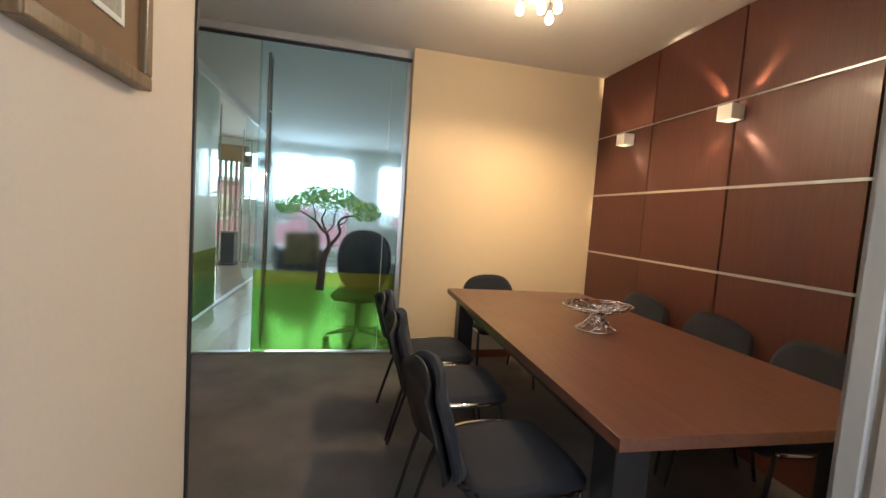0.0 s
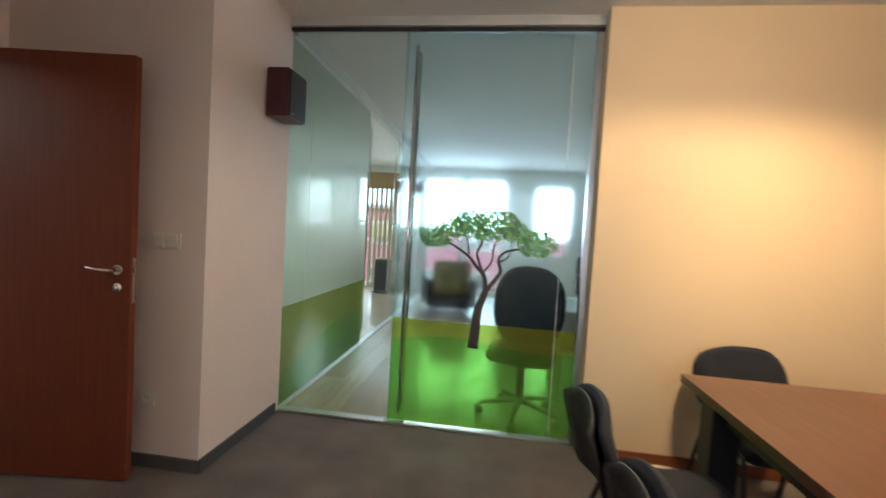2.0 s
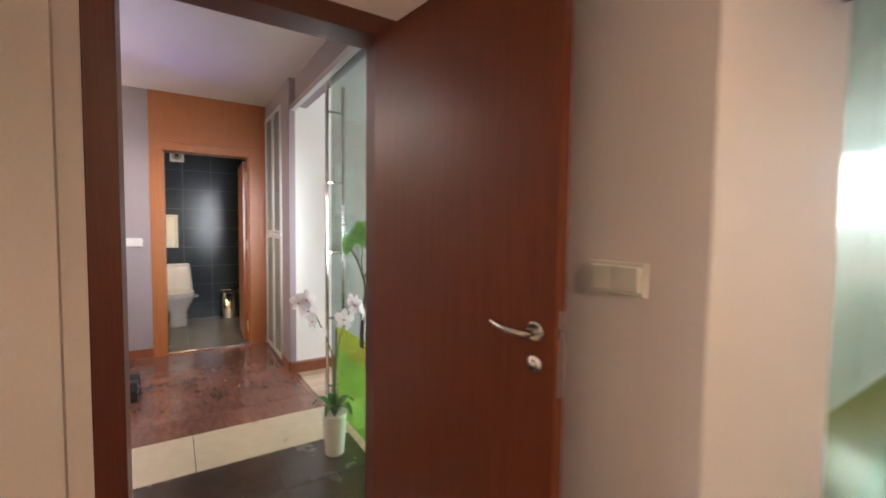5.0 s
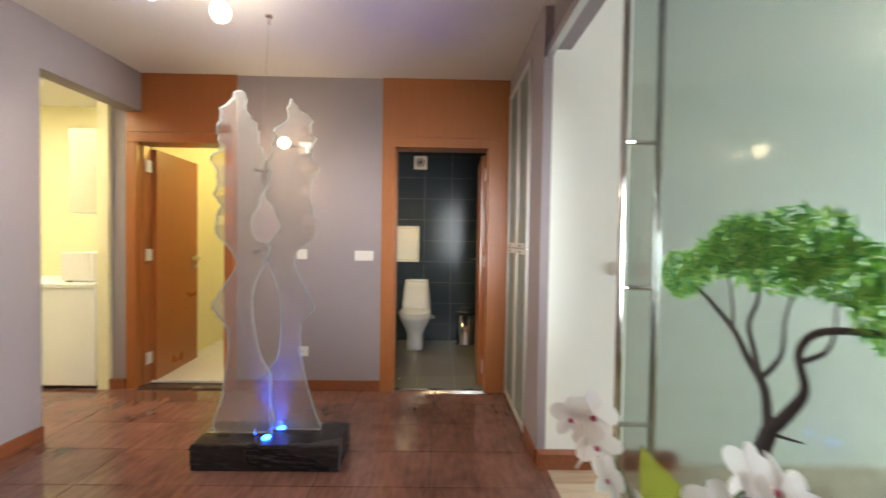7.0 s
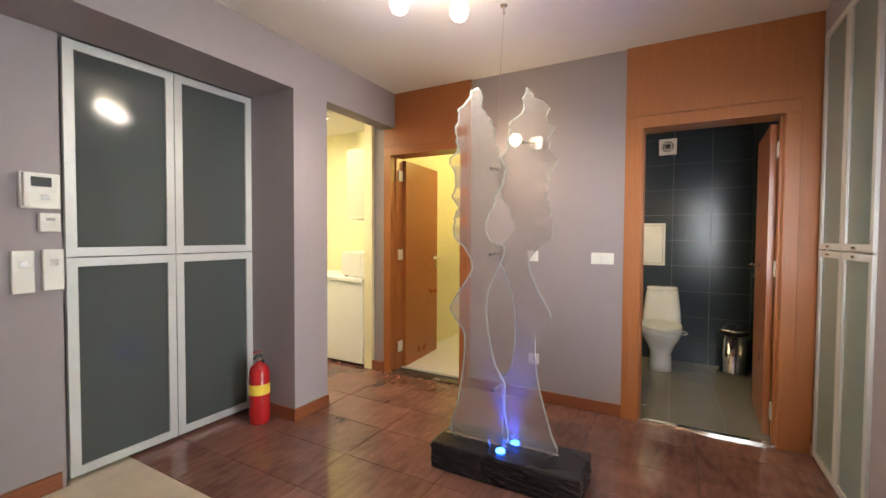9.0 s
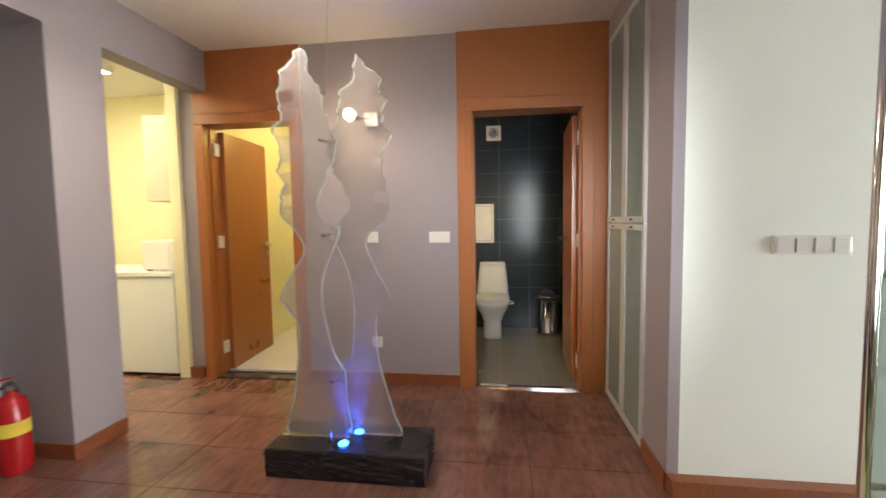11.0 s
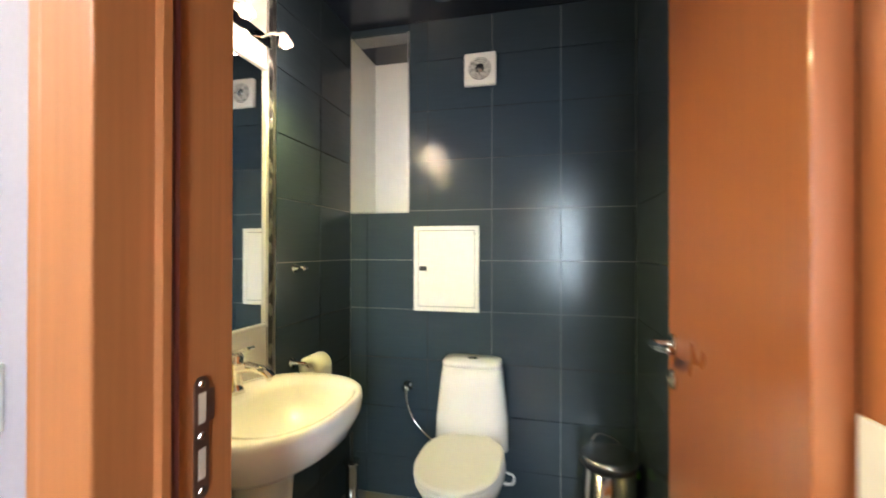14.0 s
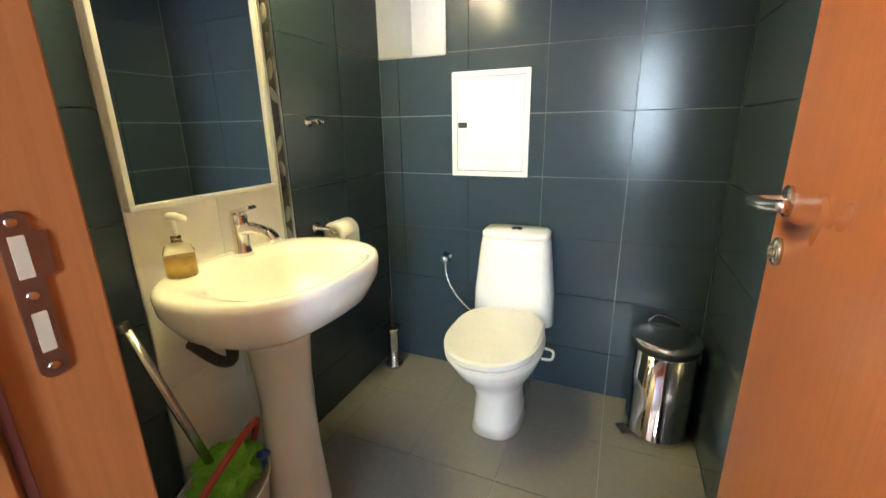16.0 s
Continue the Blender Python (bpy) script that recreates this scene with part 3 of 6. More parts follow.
def door_leaf(name, label, hinge, turn, width, height, mat, handle_z=1.03):
    """Leaf that runs along its own +x from the hinge, 40 mm thick about y = 0."""
    ob = thing(name, label, "door", hinge, turn)
    here("leaf", box(0.002, width, -0.02, 0.02, 0.008, height, 0.003), mat, ob)
    for s in (-1, 1):
        lever_handle(ob, width - 0.06, s * 0.02, handle_z, s, -0.125)
    here("lock_plate", box(width, width + 0.002, -0.010, 0.010, handle_z - 0.16, handle_z + 0.06), "steel", ob, "steel lock faceplate")
    here("latch", box(width + 0.002, width + 0.012, -0.006, 0.006, handle_z - 0.012, handle_z + 0.012, 0.002), "steel", ob)
    return ob


def hinge_plates(parent, zs, x, y, wx, wy):
    for z in zs:
        b = box(x - wx, x + wx, y - wy, y + wy, z - 0.05, z + 0.05, 0.002)
        add_rod(b, (x + wx, y, z - 0.05), (x + wx, y, z + 0.05), 0.009, 10)
        part("hinge", b, "white_metal", parent, "white enamelled door hinge")


def tile_wall(parent, name, axis, plane, thick, cols, rows, mat, gap=0.003, skip=None):
    """Tiles on a wall across axis; each one an object of its own under parent. They stand out from plane by thick (signed)."""
    meshes = {}
    for b0, b1 in zip(cols, cols[1:]):
        for h0, h1 in zip(rows, rows[1:]):
            if skip and skip((b0 + b1) / 2, (h0 + h1) / 2):
                continue
            w, h = round(b1 - b0, 4), round(h1 - h0, 4)
            if (w, h) not in meshes:
                a, c = (w - gap) / 2, (h - gap) / 2
                t0, t1 = min(0, thick), max(0, thick)
                bm = box(t0, t1, -a, a, -c, c) if axis == "x" else (box(-a, a, t0, t1, -c, c) if axis == "y" else box(-a, a, -c, c, t0, t1))
                me = bpy.data.meshes.new(name)
                bm.to_mesh(me)
                bm.free()
                me.materials.append(M[mat])
                meshes[w, h] = me
            ob = new(name, meshes[w, h])
            b, z = (b0 + b1) / 2, (h0 + h1) / 2
            ob.matrix_basis = pose(plane, b, z) if axis == "x" else (pose(b, plane, z) if axis == "y" else pose(b, z, plane))
            ob.parent = parent


def steps(a, b, d, start=None):
    """Joint lines from a to b at spacing d, one of them at start."""
    s = a if start is None else start
    k = math.ceil((a - s) / d + 1e-6)
    out = [a]
    while s + k * d < b - 1e-6:
        if s + k * d > a + 0.02:
            out.append(s + k * d)
        k += 1
    return out + [b]


# ---------------------------------------------------------------- meeting room
trim = setting("trim_partition", box(-0.218, -0.089, 1.446, 1.459, 0, CM), "black", "dark trim on the end of the partition", "trim")
edge = setting("trim_return", box(1.415, 1.46, 0.83, 0.905, 0, CM), "alu", "brushed aluminium profile at the entrance", "trim")
part("seal", box(1.405, 1.415, 0.85, 0.89, 0, CM), "white_alu", edge, "pale sealing strip")
tagged(part("baseboard_column", box(-2.40, -1.228, 3.178, 3.19, 0, 0.07, 0.002), "dark_base"), "dark grey carpeted skirting", "baseboard", kind="structure")
tagged(part("baseboard_glass_side", box(-1.235, -1.223, 3.19, 3.93, 0, 0.07, 0.002), "dark_base"), "dark grey carpeted skirting", "baseboard", kind="structure")
tagged(part("baseboard_warm", box(0.778, 2.59, 3.826, 3.84, 0, 0.07, 0.002), "base_wood"), "reddish wooden skirting under the lit wall", "baseboard", kind="structure")

# wall panels: a grid of mahogany boards, two aluminium strips and one shadow joint between
panels = bpy.data.objects["wall_panelled"]
ROWS_Z = [0.0, 0.52, 1.045, 1.575, 2.11, CM]
tile_wall(panels, "panel", "x", 2.615, -0.022, [0.90, 0.93, 1.645, 2.375, 3.105, 3.84], ROWS_Z, "mahogany", gap=0.013)
for _z in (1.045, 1.575):
    part("strip", box(2.586, 2.597, 0.90, 3.84, _z - 0.008, _z + 0.008), "alu", panels, "thin brushed aluminium strip")
part("strip", box(2.588, 2.597, 0.90, 3.84, 2.106, 2.114), "alu", panels, "thin brushed aluminium strip")


def wall_lamp(y, z):
    ob = thing("wall_lamp", "small square white metal wall lamp, lit up and down", "lamp", (2.593, y, z), 0, "wall lamps on the panelling")
    b = wall_boxes("x", -0.104, -0.012, -0.052, -0.044, -0.045, 0.045)
    for a in ((-0.104, -0.012, 0.044, 0.052), (-0.104, -0.098, -0.044, 0.044), (-0.018, -0.012, -0.044, 0.044)):
        add_box(b, *a, -0.045, 0.045)
    here("housing", b, "white_metal", ob)
    here("bracket", box(-0.012, 0, -0.03, 0.03, -0.03, 0.03, 0.002), "steel", ob)
    here("bulb", rod((-0.06, -0.025, -0.02), (-0.06, 0.025, -0.02), 0.012), "bulb", ob, "lit halogen bulb")
    return ob


wall_lamp(3.35, 2.02)
wall_lamp(2.36, 2.02)


def table():
    ob = thing("conference_table", "long brown veneer conference table with dark square legs", "table", (1.58, 2.155, 0), -1.6)
    here("tabletop", box(-0.54, 0.54, -1.07, 1.07, 0.705, 0.742, 0.002), "table_wood", ob)
    b = blank()
    for x in (-0.42, 0.42):
        add_box(b, x - 0.012, x + 0.012, -0.9, 0.9, 0.60, 0.705)
    here("apron", b, "black_metal", ob, "dark apron rails under the top")
    for x in (-0.43, 0.43):
        for y in (-0.93, 0.93):
            here("leg", box(x - 0.055, x + 0.055, y - 0.055, y + 0.055, 0, 0.705, 0.004), "black_metal", ob)
    return ob


table()


def cushion(w, d, t, puff=0.012, n=10, round_=0.35, bow=0.0, power=4.0):
    """Rounded pad centred on the origin, in the x-y plane."""
    bm = blank()
    grid = bmesh.ops.create_grid(bm, x_segments=n, y_segments=n, size=0.5)
    for v in bm.verts:
        u, q = v.co.x * 2, v.co.y * 2
        s = (abs(u) ** power + abs(q) ** power) ** (1 / power)
        m = max(abs(u), abs(q))
        k = (m / s if s > 1e-6 else 1)
        k = 1 + (k - 1) * min(1.0, round_ * 2.2)
        v.co.x, v.co.y = u * k * w / 2, q * k * d / 2
        v.co.z = puff * (1 - u * u) * (1 - q * q) + bow * u * u
    r = bmesh.ops.extrude_face_region(bm, geom=bm.faces[:])
    vs = [g for g in r["geom"] if isinstance(g, bmesh.types.BMVert)]
    for v in vs:
        v.co.z -= t
    bmesh.ops.recalc_face_normals(bm, faces=bm.faces)
    e = [ed for ed in bm.edges if ed.is_manifold and ed.calc_face_angle(0) > 0.7]
    bmesh.ops.bevel(bm, geom=e, offset=t * 0.3, segments=2, affect="EDGES")
    return bm


def visitor_chair(m):
    """Faces its own +y."""
    ob = thing("visitor_chair", "black fabric visitor chair with dark tubular legs at the table", "chair", group="chairs round the conference table")
    here("seat", move(cushion(0.46, 0.43, 0.045, 0.018), pose(0, 0.02, 0.450, 3)), "fabric", ob, "dark padded seat", True)
    here("backrest", move(cushion(0.45, 0.37, 0.032, 0.012, n=12, round_=0.5, bow=0.05, power=2.8), pose(0, -0.240, 0.625, 106)), "fabric", ob, "dark padded curved backrest", True)
    here("back_shell", move(cushion(0.44, 0.36, 0.010, 0.0, n=12, round_=0.5, bow=0.05, power=2.8), pose(0, -0.270, 0.618, 106)), "black", ob, "black plastic back shell", True)
    for s in (-1, 1):
        here("leg", sweep(curve_points([(s * 0.235, 0.25, 0.0), (s * 0.225, 0.21, 0.25), (s * 0.215, 0.17, 0.43)], 5), 0.010, 10), "black_metal", ob, "", True)
        here("leg", sweep(curve_points([(s * 0.235, -0.29, 0.0), (s * 0.225, -0.22, 0.25), (s * 0.215, -0.16, 0.43)], 5), 0.010, 10), "black_metal", ob, "", True)
        here("back_bracket", sweep(curve_points([(s * 0.14, -0.08, 0.425), (s * 0.14, -0.20, 0.44), (s * 0.14, -0.235, 0.50), (s * 0.14, -0.270, 0.62)], 5), 0.009, 8), "black_metal", ob, "", True)
        here("side_rail", sweep(curve_points([(s * 0.215, -0.16, 0.43), (s * 0.243, -0.05, 0.437), (s * 0.243, 0.08, 0.437), (s * 0.215, 0.17, 0.43)], 5), 0.010, 10), "chrome", ob, "chromed side rail", True)
    here("cross_rail", rod((-0.215, 0.17, 0.43), (0.215, 0.17, 0.43), 0.010), "black_metal", ob)
    here("cross_rail", rod((-0.215, -0.16, 0.43), (0.215, -0.16, 0.43), 0.010), "black_metal", ob)
    ob.matrix_basis = m
    return ob


_first = visitor_chair(pose(0.86, 2.72, 0, 0, 0, -88))
for _x, _y, _a in ((0.87, 2.19, -91), (0.89, 1.55, -86), (1.53, 3.33, 180), (2.19, 2.88, 90), (2.20, 2.24, 91), (2.17, 1.66, 88)):
    copy_thing(_first, pose(_x, _y, 0, 0, 0, _a))


def bowl():
    ob = thing("fruit_bowl", "openwork silver wire footed bowl on the table", "bowl", (1.60, 2.12, 0.742), 12)
    rnd = random.Random(4)
    top, foot = blank(), blank()

    def web(bm, f, n, r):
        for _ in range(n):
            a, c = rnd.uniform(0, 6.28), rnd.uniform(0.15, 1.0)
            da, dc = rnd.uniform(-0.9, 0.9), rnd.uniform(-0.5, 0.5)
            pts = [f(a + da * k / 5, min(1, max(0.05, c + dc * k / 5 + 0.08 * math.sin(k * 2.1 + a)))) for k in range(6)]
            join(bm, sweep(pts, r, 5))

    dish = lambda a, c: (0.20 * c * math.cos(a), 0.145 * c * math.sin(a), 0.085 + 0.045 * c * c)
    base = lambda a, c: ((0.03 + 0.075 * c ** 2) * math.cos(a), (0.03 + 0.065 * c ** 2) * math.sin(a), 0.085 * (1 - c) + 0.004)
    web(top, dish, 130, 0.0032)
    web(foot, base, 60, 0.0032)
    for f, bm in ((dish, top), (base, foot)):
        join(bm, sweep([f(k * math.pi / 24, 1.0) for k in range(49)], 0.004, 6))
    here("dish", top, "chrome", ob, "openwork dish of silver wire", True)
    here("foot", foot, "chrome", ob, "openwork foot of silver wire", True)
    return ob


bowl()


def spot_cluster(name, label, at, turn, heads, plate_w, drop=0.12):
    ob = thing(name, label, "lamp", at, turn)
    here("canopy", box(-plate_w, plate_w, -plate_w * 0.6, plate_w * 0.6, -0.022, 0, 0.003), "steel", ob, "satin steel ceiling plate")
    for x, y in heads:
        here("arm", sweep(curve_points([(x * 0.7, y * 0.7, -0.02), (x * 0.9, y * 0.9, -0.07), (x, y, -drop)], 4), 0.006, 8), "steel", ob, "", True)
        here("socket", rod((x, y, -drop + 0.02), (x, y, -drop - 0.03), 0.016), "steel", ob)
        here("bulb", move(lathe([(0.010, 0.0), (0.022, -0.025), (0.026, -0.045), (0.016, -0.066), (0.0, -0.074)], 16), pose(x, y, -drop - 0.03)), "bulb", ob, "lit clear bulb", True)
    return ob


spot_cluster("ceiling_lamp", "square steel ceiling lamp with lit halogen bulbs", (1.32, 2.52, CM), 14, [(-0.11, -0.07), (-0.09, 0.08), (0.07, -0.06), (0.12, 0.07), (0.0, 0.0)], 0.17)


def picture():
    ob = thing("framed_picture", "framed picture with a wide brown mount on the cream wall", "picture", (-0.095, 0.985, 1.698), 90)
    # hangs with its back to the wall, facing +x
    w, h, f = 0.165, 0.23, 0.026
    fr = blank()
    for a in ((-w, w, -h, -h + f), (-w, w, h - f, h), (-w, -w + f, -h + f, h - f), (w - f, w, -h + f, h - f)):
        add_box(fr, a[0], a[1], -0.028, 0, a[2], a[3], 0.004)
    here("frame", fr, wood("dark_gilt_frame", (0.10, 0.060, 0.025), (0.20, 0.13, 0.06), 2, rough=0.3), ob, "dark brown gilt picture frame")
    here("mount", box(-w + f, w - f, -0.016, -0.006, -h + f, h - f), material("brown_mount", (0.24, 0.15, 0.075), 0.8, vary=0.06), ob, "brown card mount")
    pr = here("print", box(-0.070, 0.070, -0.018, -0.016, -0.135, 0.135), material("grey_print", (0.38, 0.36, 0.30), 0.7, vary=0.5, grain=70, big=25), ob, "grey patterned print")
    b = blank()
    for a in ((-0.080, 0.080, -0.145, -0.135), (-0.080, 0.080, 0.135, 0.145), (-0.080, -0.070, -0.135, 0.135), (0.070, 0.080, -0.135, 0.135)):
        add_box(b, a[0], a[1], -0.0185, -0.016, a[2], a[3])
    here("inner_border", b, "white", ob, "white inner border")
    return ob


picture()


def loudspeaker(at, turn, label="dark red wooden loudspeaker with black grille on the column"):
    """Back against a wall at its own x = 0, front grille towards +x."""
    ob = thing("loudspeaker", label, "speaker", at, turn)
    here("cabinet", box(0.012, 0.150, -0.11, 0.11, -0.145, 0.145, 0.004), wood("dark_red_veneer", (0.060, 0.012, 0.016), (0.095, 0.020, 0.024), 2, rough=0.4), ob, "dark red wooden cabinet")
    here("grille", box(0.150, 0.163, -0.104, 0.104, -0.139, 0.139, 0.006), "black", ob, "black cloth grille")
    here("badge", box(0.163, 0.165, -0.09, -0.05, -0.128, -0.120), "steel", ob, "small metal badge")
    here("bracket", box(0, 0.012, -0.04, 0.04, -0.05, 0.05), "black", ob)
    return ob


loudspeaker((-1.235, 3.77, 2.10), 0)
switch_plate((-1.445, 3.19, 1.185), 0, 2, label="white double light switch on the painted column")
switch_plate((-1.53, 3.19, 0.37), 0, 1, True, "white socket on the painted column low down")
switch_plate((1.50, 3.84, 0.41), 0, 2, True, "white double socket low on the cream wall")

# door between meeting room and hall
df = setting("door_meeting", blank(), "jamb_wood", "dark reddish wooden door frame", "door")
for _a in ((-2.535, -2.385, 2.05, 2.13, 0, 2.06), (-2.535, -2.385, 2.97, 3.05, 0, 2.06), (-2.535, -2.385, 2.05, 3.05, 2.06, 2.14)):
    part("frame_board", box(*_a, 0.003), "jamb_wood", df)
door_leaf("meeting_door", "open reddish-brown veneered door with a steel handle", (-2.385, 2.962, 0), 7.0, 0.875, 2.055, "door_wood", 1.04)
tagged(part("threshold_meeting", box(-2.492, -2.458, 2.13, 2.97, -0.004, 0.006, 0.002), "alu"), "thin aluminium threshold strip", "threshold", kind="structure")


# ---------------------------------------------------------------- glazing with printed trees
def tree_print(name, label, at, turn, height, width, mirror=1, seed=3):
    """Flat print on glass: trunk, forked limbs and flat crowns, in its own x-z plane."""
    ob = thing(name, label, "print", at, turn)
    rnd = random.Random(seed)
    bark = material("printed_bark", (0.05, 0.045, 0.045), 0.7, vary=0.3, grain=60)
    tr = blank()

    def limb(pts, r0, r1):
        pts = curve_points([(mirror * x * width, 0, z * height) for x, z in pts], 6)
        k = len(pts) - 1
        join(tr, move(sweep(pts, [width * (r0 + (r1 - r0) * i / k) for i in range(k + 1)], 6), Matrix.Diagonal((1, 0.05, 1, 1))))

    limb([(-0.01, 0.0), (0.0, 0.14), (0.01, 0.28), (0.05, 0.40), (0.07, 0.45)], 0.046, 0.024)
    limb([(0.06, 0.43), (0.04, 0.54), (-0.02, 0.60), (-0.08, 0.67), (-0.19, 0.74), (-0.27, 0.78)], 0.021, 0.006)
    limb([(0.07, 0.44), (0.13, 0.52), (0.16, 0.58), (0.14, 0.66), (0.19, 0.72), (0.30, 0.745), (0.38, 0.75)], 0.020, 0.006)
    limb([(0.03, 0.55), (0.0, 0.63), (-0.02, 0.70), (0.01, 0.78), (-0.02, 0.87)], 0.014, 0.005)
    limb([(0.03, 0.56), (0.09, 0.64), (0.10, 0.74), (0.14, 0.86)], 0.010, 0.004)
    limb([(-0.08, 0.67), (-0.09, 0.76), (-0.12, 0.86)], 0.008, 0.004)
    limb([(0.15, 0.64), (0.22, 0.70), (0.23, 0.84)], 0.008, 0.003)
    limb([(0.07, 0.43), (0.12, 0.44), (0.16, 0.45)], 0.006, 0.002)
    here("trunk", tr, bark, ob, "printed dark twisted trunk", True)
    for i, col in enumerate(((0.14, 0.33, 0.07), (0.27, 0.44, 0.12), (0.06, 0.20, 0.06))):
        bm = blank()
        for cx, cz, rx, rz, n in ((-0.34, 0.81, 0.13, 0.085, 70), (-0.20, 0.87, 0.10, 0.07, 45), (-0.08, 0.92, 0.13, 0.085, 80), (0.11, 0.93, 0.17, 0.085, 100), (0.05, 0.85, 0.18, 0.06, 55), (0.41, 0.79, 0.15, 0.095, 90), (0.26, 0.86, 0.11, 0.07, 50)):
            for _ in range(int(n * 2.2)):
                a, d = rnd.uniform(0, 6.283), rnd.random() ** 0.6
                x, z = (cx + rx * d * math.cos(a)) * mirror * width, (cz + rz * d * math.sin(a)) * height
                s, t = rnd.uniform(0.006, 0.016) * width * 1.25, rnd.uniform(0, 6.283)
                yo = -rnd.uniform(0.0, 0.004)
                vs = [bm.verts.new((x + s * u * math.cos(t) - s * v * math.sin(t), yo, z + s * u * math.sin(t) + s * v * math.cos(t))) for u, v in ((-1.5, 0), (-0.2, 0.24), (1.6, 0), (-0.2, -0.24))]
                bm.faces.new(vs)
        here("foliage", bm, clear_film("printed_leaf", tuple(min(1, c * 1.6) for c in col), tuple(min(1, c * 1.5) for c in col), 0.3, 0.72), ob, "printed green foliage")
    return ob


def film(parent, mat, label, u0, u1, low, high, at, turn=0):
    """Thin printed film in an upright plane; low and high give its edges along u."""
    us = [u0 + (u1 - u0) * k / 24 for k in range(25)]
    bm = plate([(u, low(u)) for u in us] + [(u, high(u)) for u in reversed(us)], 0.002)
    part("film", move(bm, pose(*at, 0, 0, turn)), mat, parent, label).visible_shadow = False


hill = lambda u: 0.585 + 0.030 * math.sin(u * 5.2 + 1.9)
gl = setting("glazing_meeting", box(-1.235, -0.43, 3.980, 3.990, 0.02, 2.62), "clear", "clear glass pane of the sliding partition", "glass")
gl.visible_shadow = False
gl2 = setting("glazing_sliding", box(-0.45, 0.785, 4.000, 4.010, 0.02, 2.62), "soft_frost", "lightly frosted sliding glass leaf with a printed tree", "glass")
gl2.visible_shadow = False
film(gl2, "green", "bright green printed film with a wavy upper edge", -0.45, 0.785, lambda u: 0.02, hill, (0, 3.997, 0))
film(gl2, "yellow", "yellow-green printed film", -0.45, 0.785, hill, lambda u: 0.72, (0, 3.997, 0))
part("edge_profile", box(0.755, 0.79, 3.965, 4.03, 0, 2.62), "alu", gl2, "aluminium edge profile")
part("seam", box(0.62, 0.624, 3.994, 3.999, 0.02, 2.62), "white_alu", gl2)
for _y in (3.945, 4.055):
    part("handle_rod", rod((-0.365, _y, 0.10), (-0.365, _y, 2.50), 0.011), "chrome", gl2, "long polished steel pull rod", True)
_b = blank()
for _z in (0.25, 0.85, 1.45, 2.05, 2.40):
    add_rod(_b, (-0.365, 3.945, _z), (-0.365, 4.055, _z), 0.007, 8)
part("standoff", _b, "chrome", gl2)
part("floor_guide", box(-0.47, -0.33, 3.965, 4.025, 0.0, 0.018, 0.003), "chrome", gl2, "small steel floor guide")
tagged(part("threshold_glass", box(-1.235, 0.79, 3.962, 4.03, -0.004, 0.012, 0.002), "alu"), "aluminium floor track under the glazing", "threshold", kind="structure")
tagged(part("trim_glass_top", box(-1.235, 0.79, 3.955, 3.966, 2.595, 2.62), "black"), "dark slot of the sliding track", "trim", kind="structure")
tree_print("tree_print", "printed green tree on the frosted glass leaf", (0.11, 3.988, 0.56), 0, 0.90, 0.88)

# frosted partition of the side room, towards the office
PX = -1.25
fw = setting("glazing_side", box(PX - 0.005, PX + 0.005, 4.00, 4.345, 0.02, 2.58), "frost", "greenish frosted glass panel of the side room", "glass")
fw.visible_shadow = False
_p = setting("glazing_side_slide", box(PX - 0.005, PX + 0.005, 4.352, 5.78, 0.02, 2.58), "frost", "greenish frosted sliding glass panel", "glass")
_p.visible_shadow = False
for _g, _a, _c in ((fw, 4.00, 4.345), (_p, 4.352, 5.78)):
    film(_g, "green", "green printed film along the floor", _a, _c, lambda u: 0.02, lambda u: 0.30 + 0.12 * math.sin(u * 1.9 + 4.3), (PX + 0.008, 0, 0), 90)
    film(_g, "yellow", "yellow-green printed film", _a, _c, lambda u: 0.30 + 0.12 * math.sin(u * 1.9 + 4.3), lambda u: 0.72, (PX + 0.008, 0, 0), 90)
_q = setting("glazing_side_far", box(PX - 0.005, PX + 0.005, 7.15, 8.95, 0.02, 2.58), "clear", "clear glass panel of the side room", "glass")
_q.visible_shadow = False
for _g, _y in ((_p, 5.66), (_q, 7.27)):
    for _x in (PX - 0.06, PX + 0.06):
        part("handle_rod", rod((_x, _y, 0.18), (_x, _y, 2.40), 0.010), "chrome", _g, "long polished steel pull rod", True)
    for _z in (0.32, 0.85, 1.38, 1.90, 2.25):
        part("standoff", rod((PX - 0.06, _y - 0.004, _z), (PX + 0.06, _y - 0.004, _z), 0.008, 8), "chrome", _g)
setting("rail_side", box(PX - 0.04, PX + 0.04, 4.0, 10.2, 2.58, CM), "white_alu", "pale aluminium rail over the frosted glass", "rail")
tagged(part("threshold_side", box(PX - 0.03, PX + 0.03, 4.03, 10.2, -0.004, 0.010), "alu"), "aluminium floor track", "threshold", kind="structure")

# sliding glass between hall and side room
hg = setting("glazing_hall", box(-3.74, -2.52, 3.205, 3.215, 0.02, 2.34), "hall_frost", "lightly frosted sliding glass with a printed tree", "glass")
hg.visible_shadow = False
part("film", box(-3.60, -2.52, 3.200, 3.202, 0.02, 0.46), "green", hg, "green printed film along the floor").visible_shadow = False
part("film", box(-3.60, -2.52, 3.200, 3.202, 0.46, 0.62), "yellow", hg, "yellow-green printed film").visible_shadow = False
for _y in (3.15, 3.27):
    part("handle_rod", rod((-3.66, _y, 0.06), (-3.66, _y, 2.26), 0.012), "chrome", hg, "long polished steel pull rod", True)
for _z in (0.18, 0.66, 1.12, 1.60, 2.08):
    part("standoff", rod((-3.66, 3.15, _z), (-3.66, 3.27, _z), 0.008, 10), "chrome", hg)
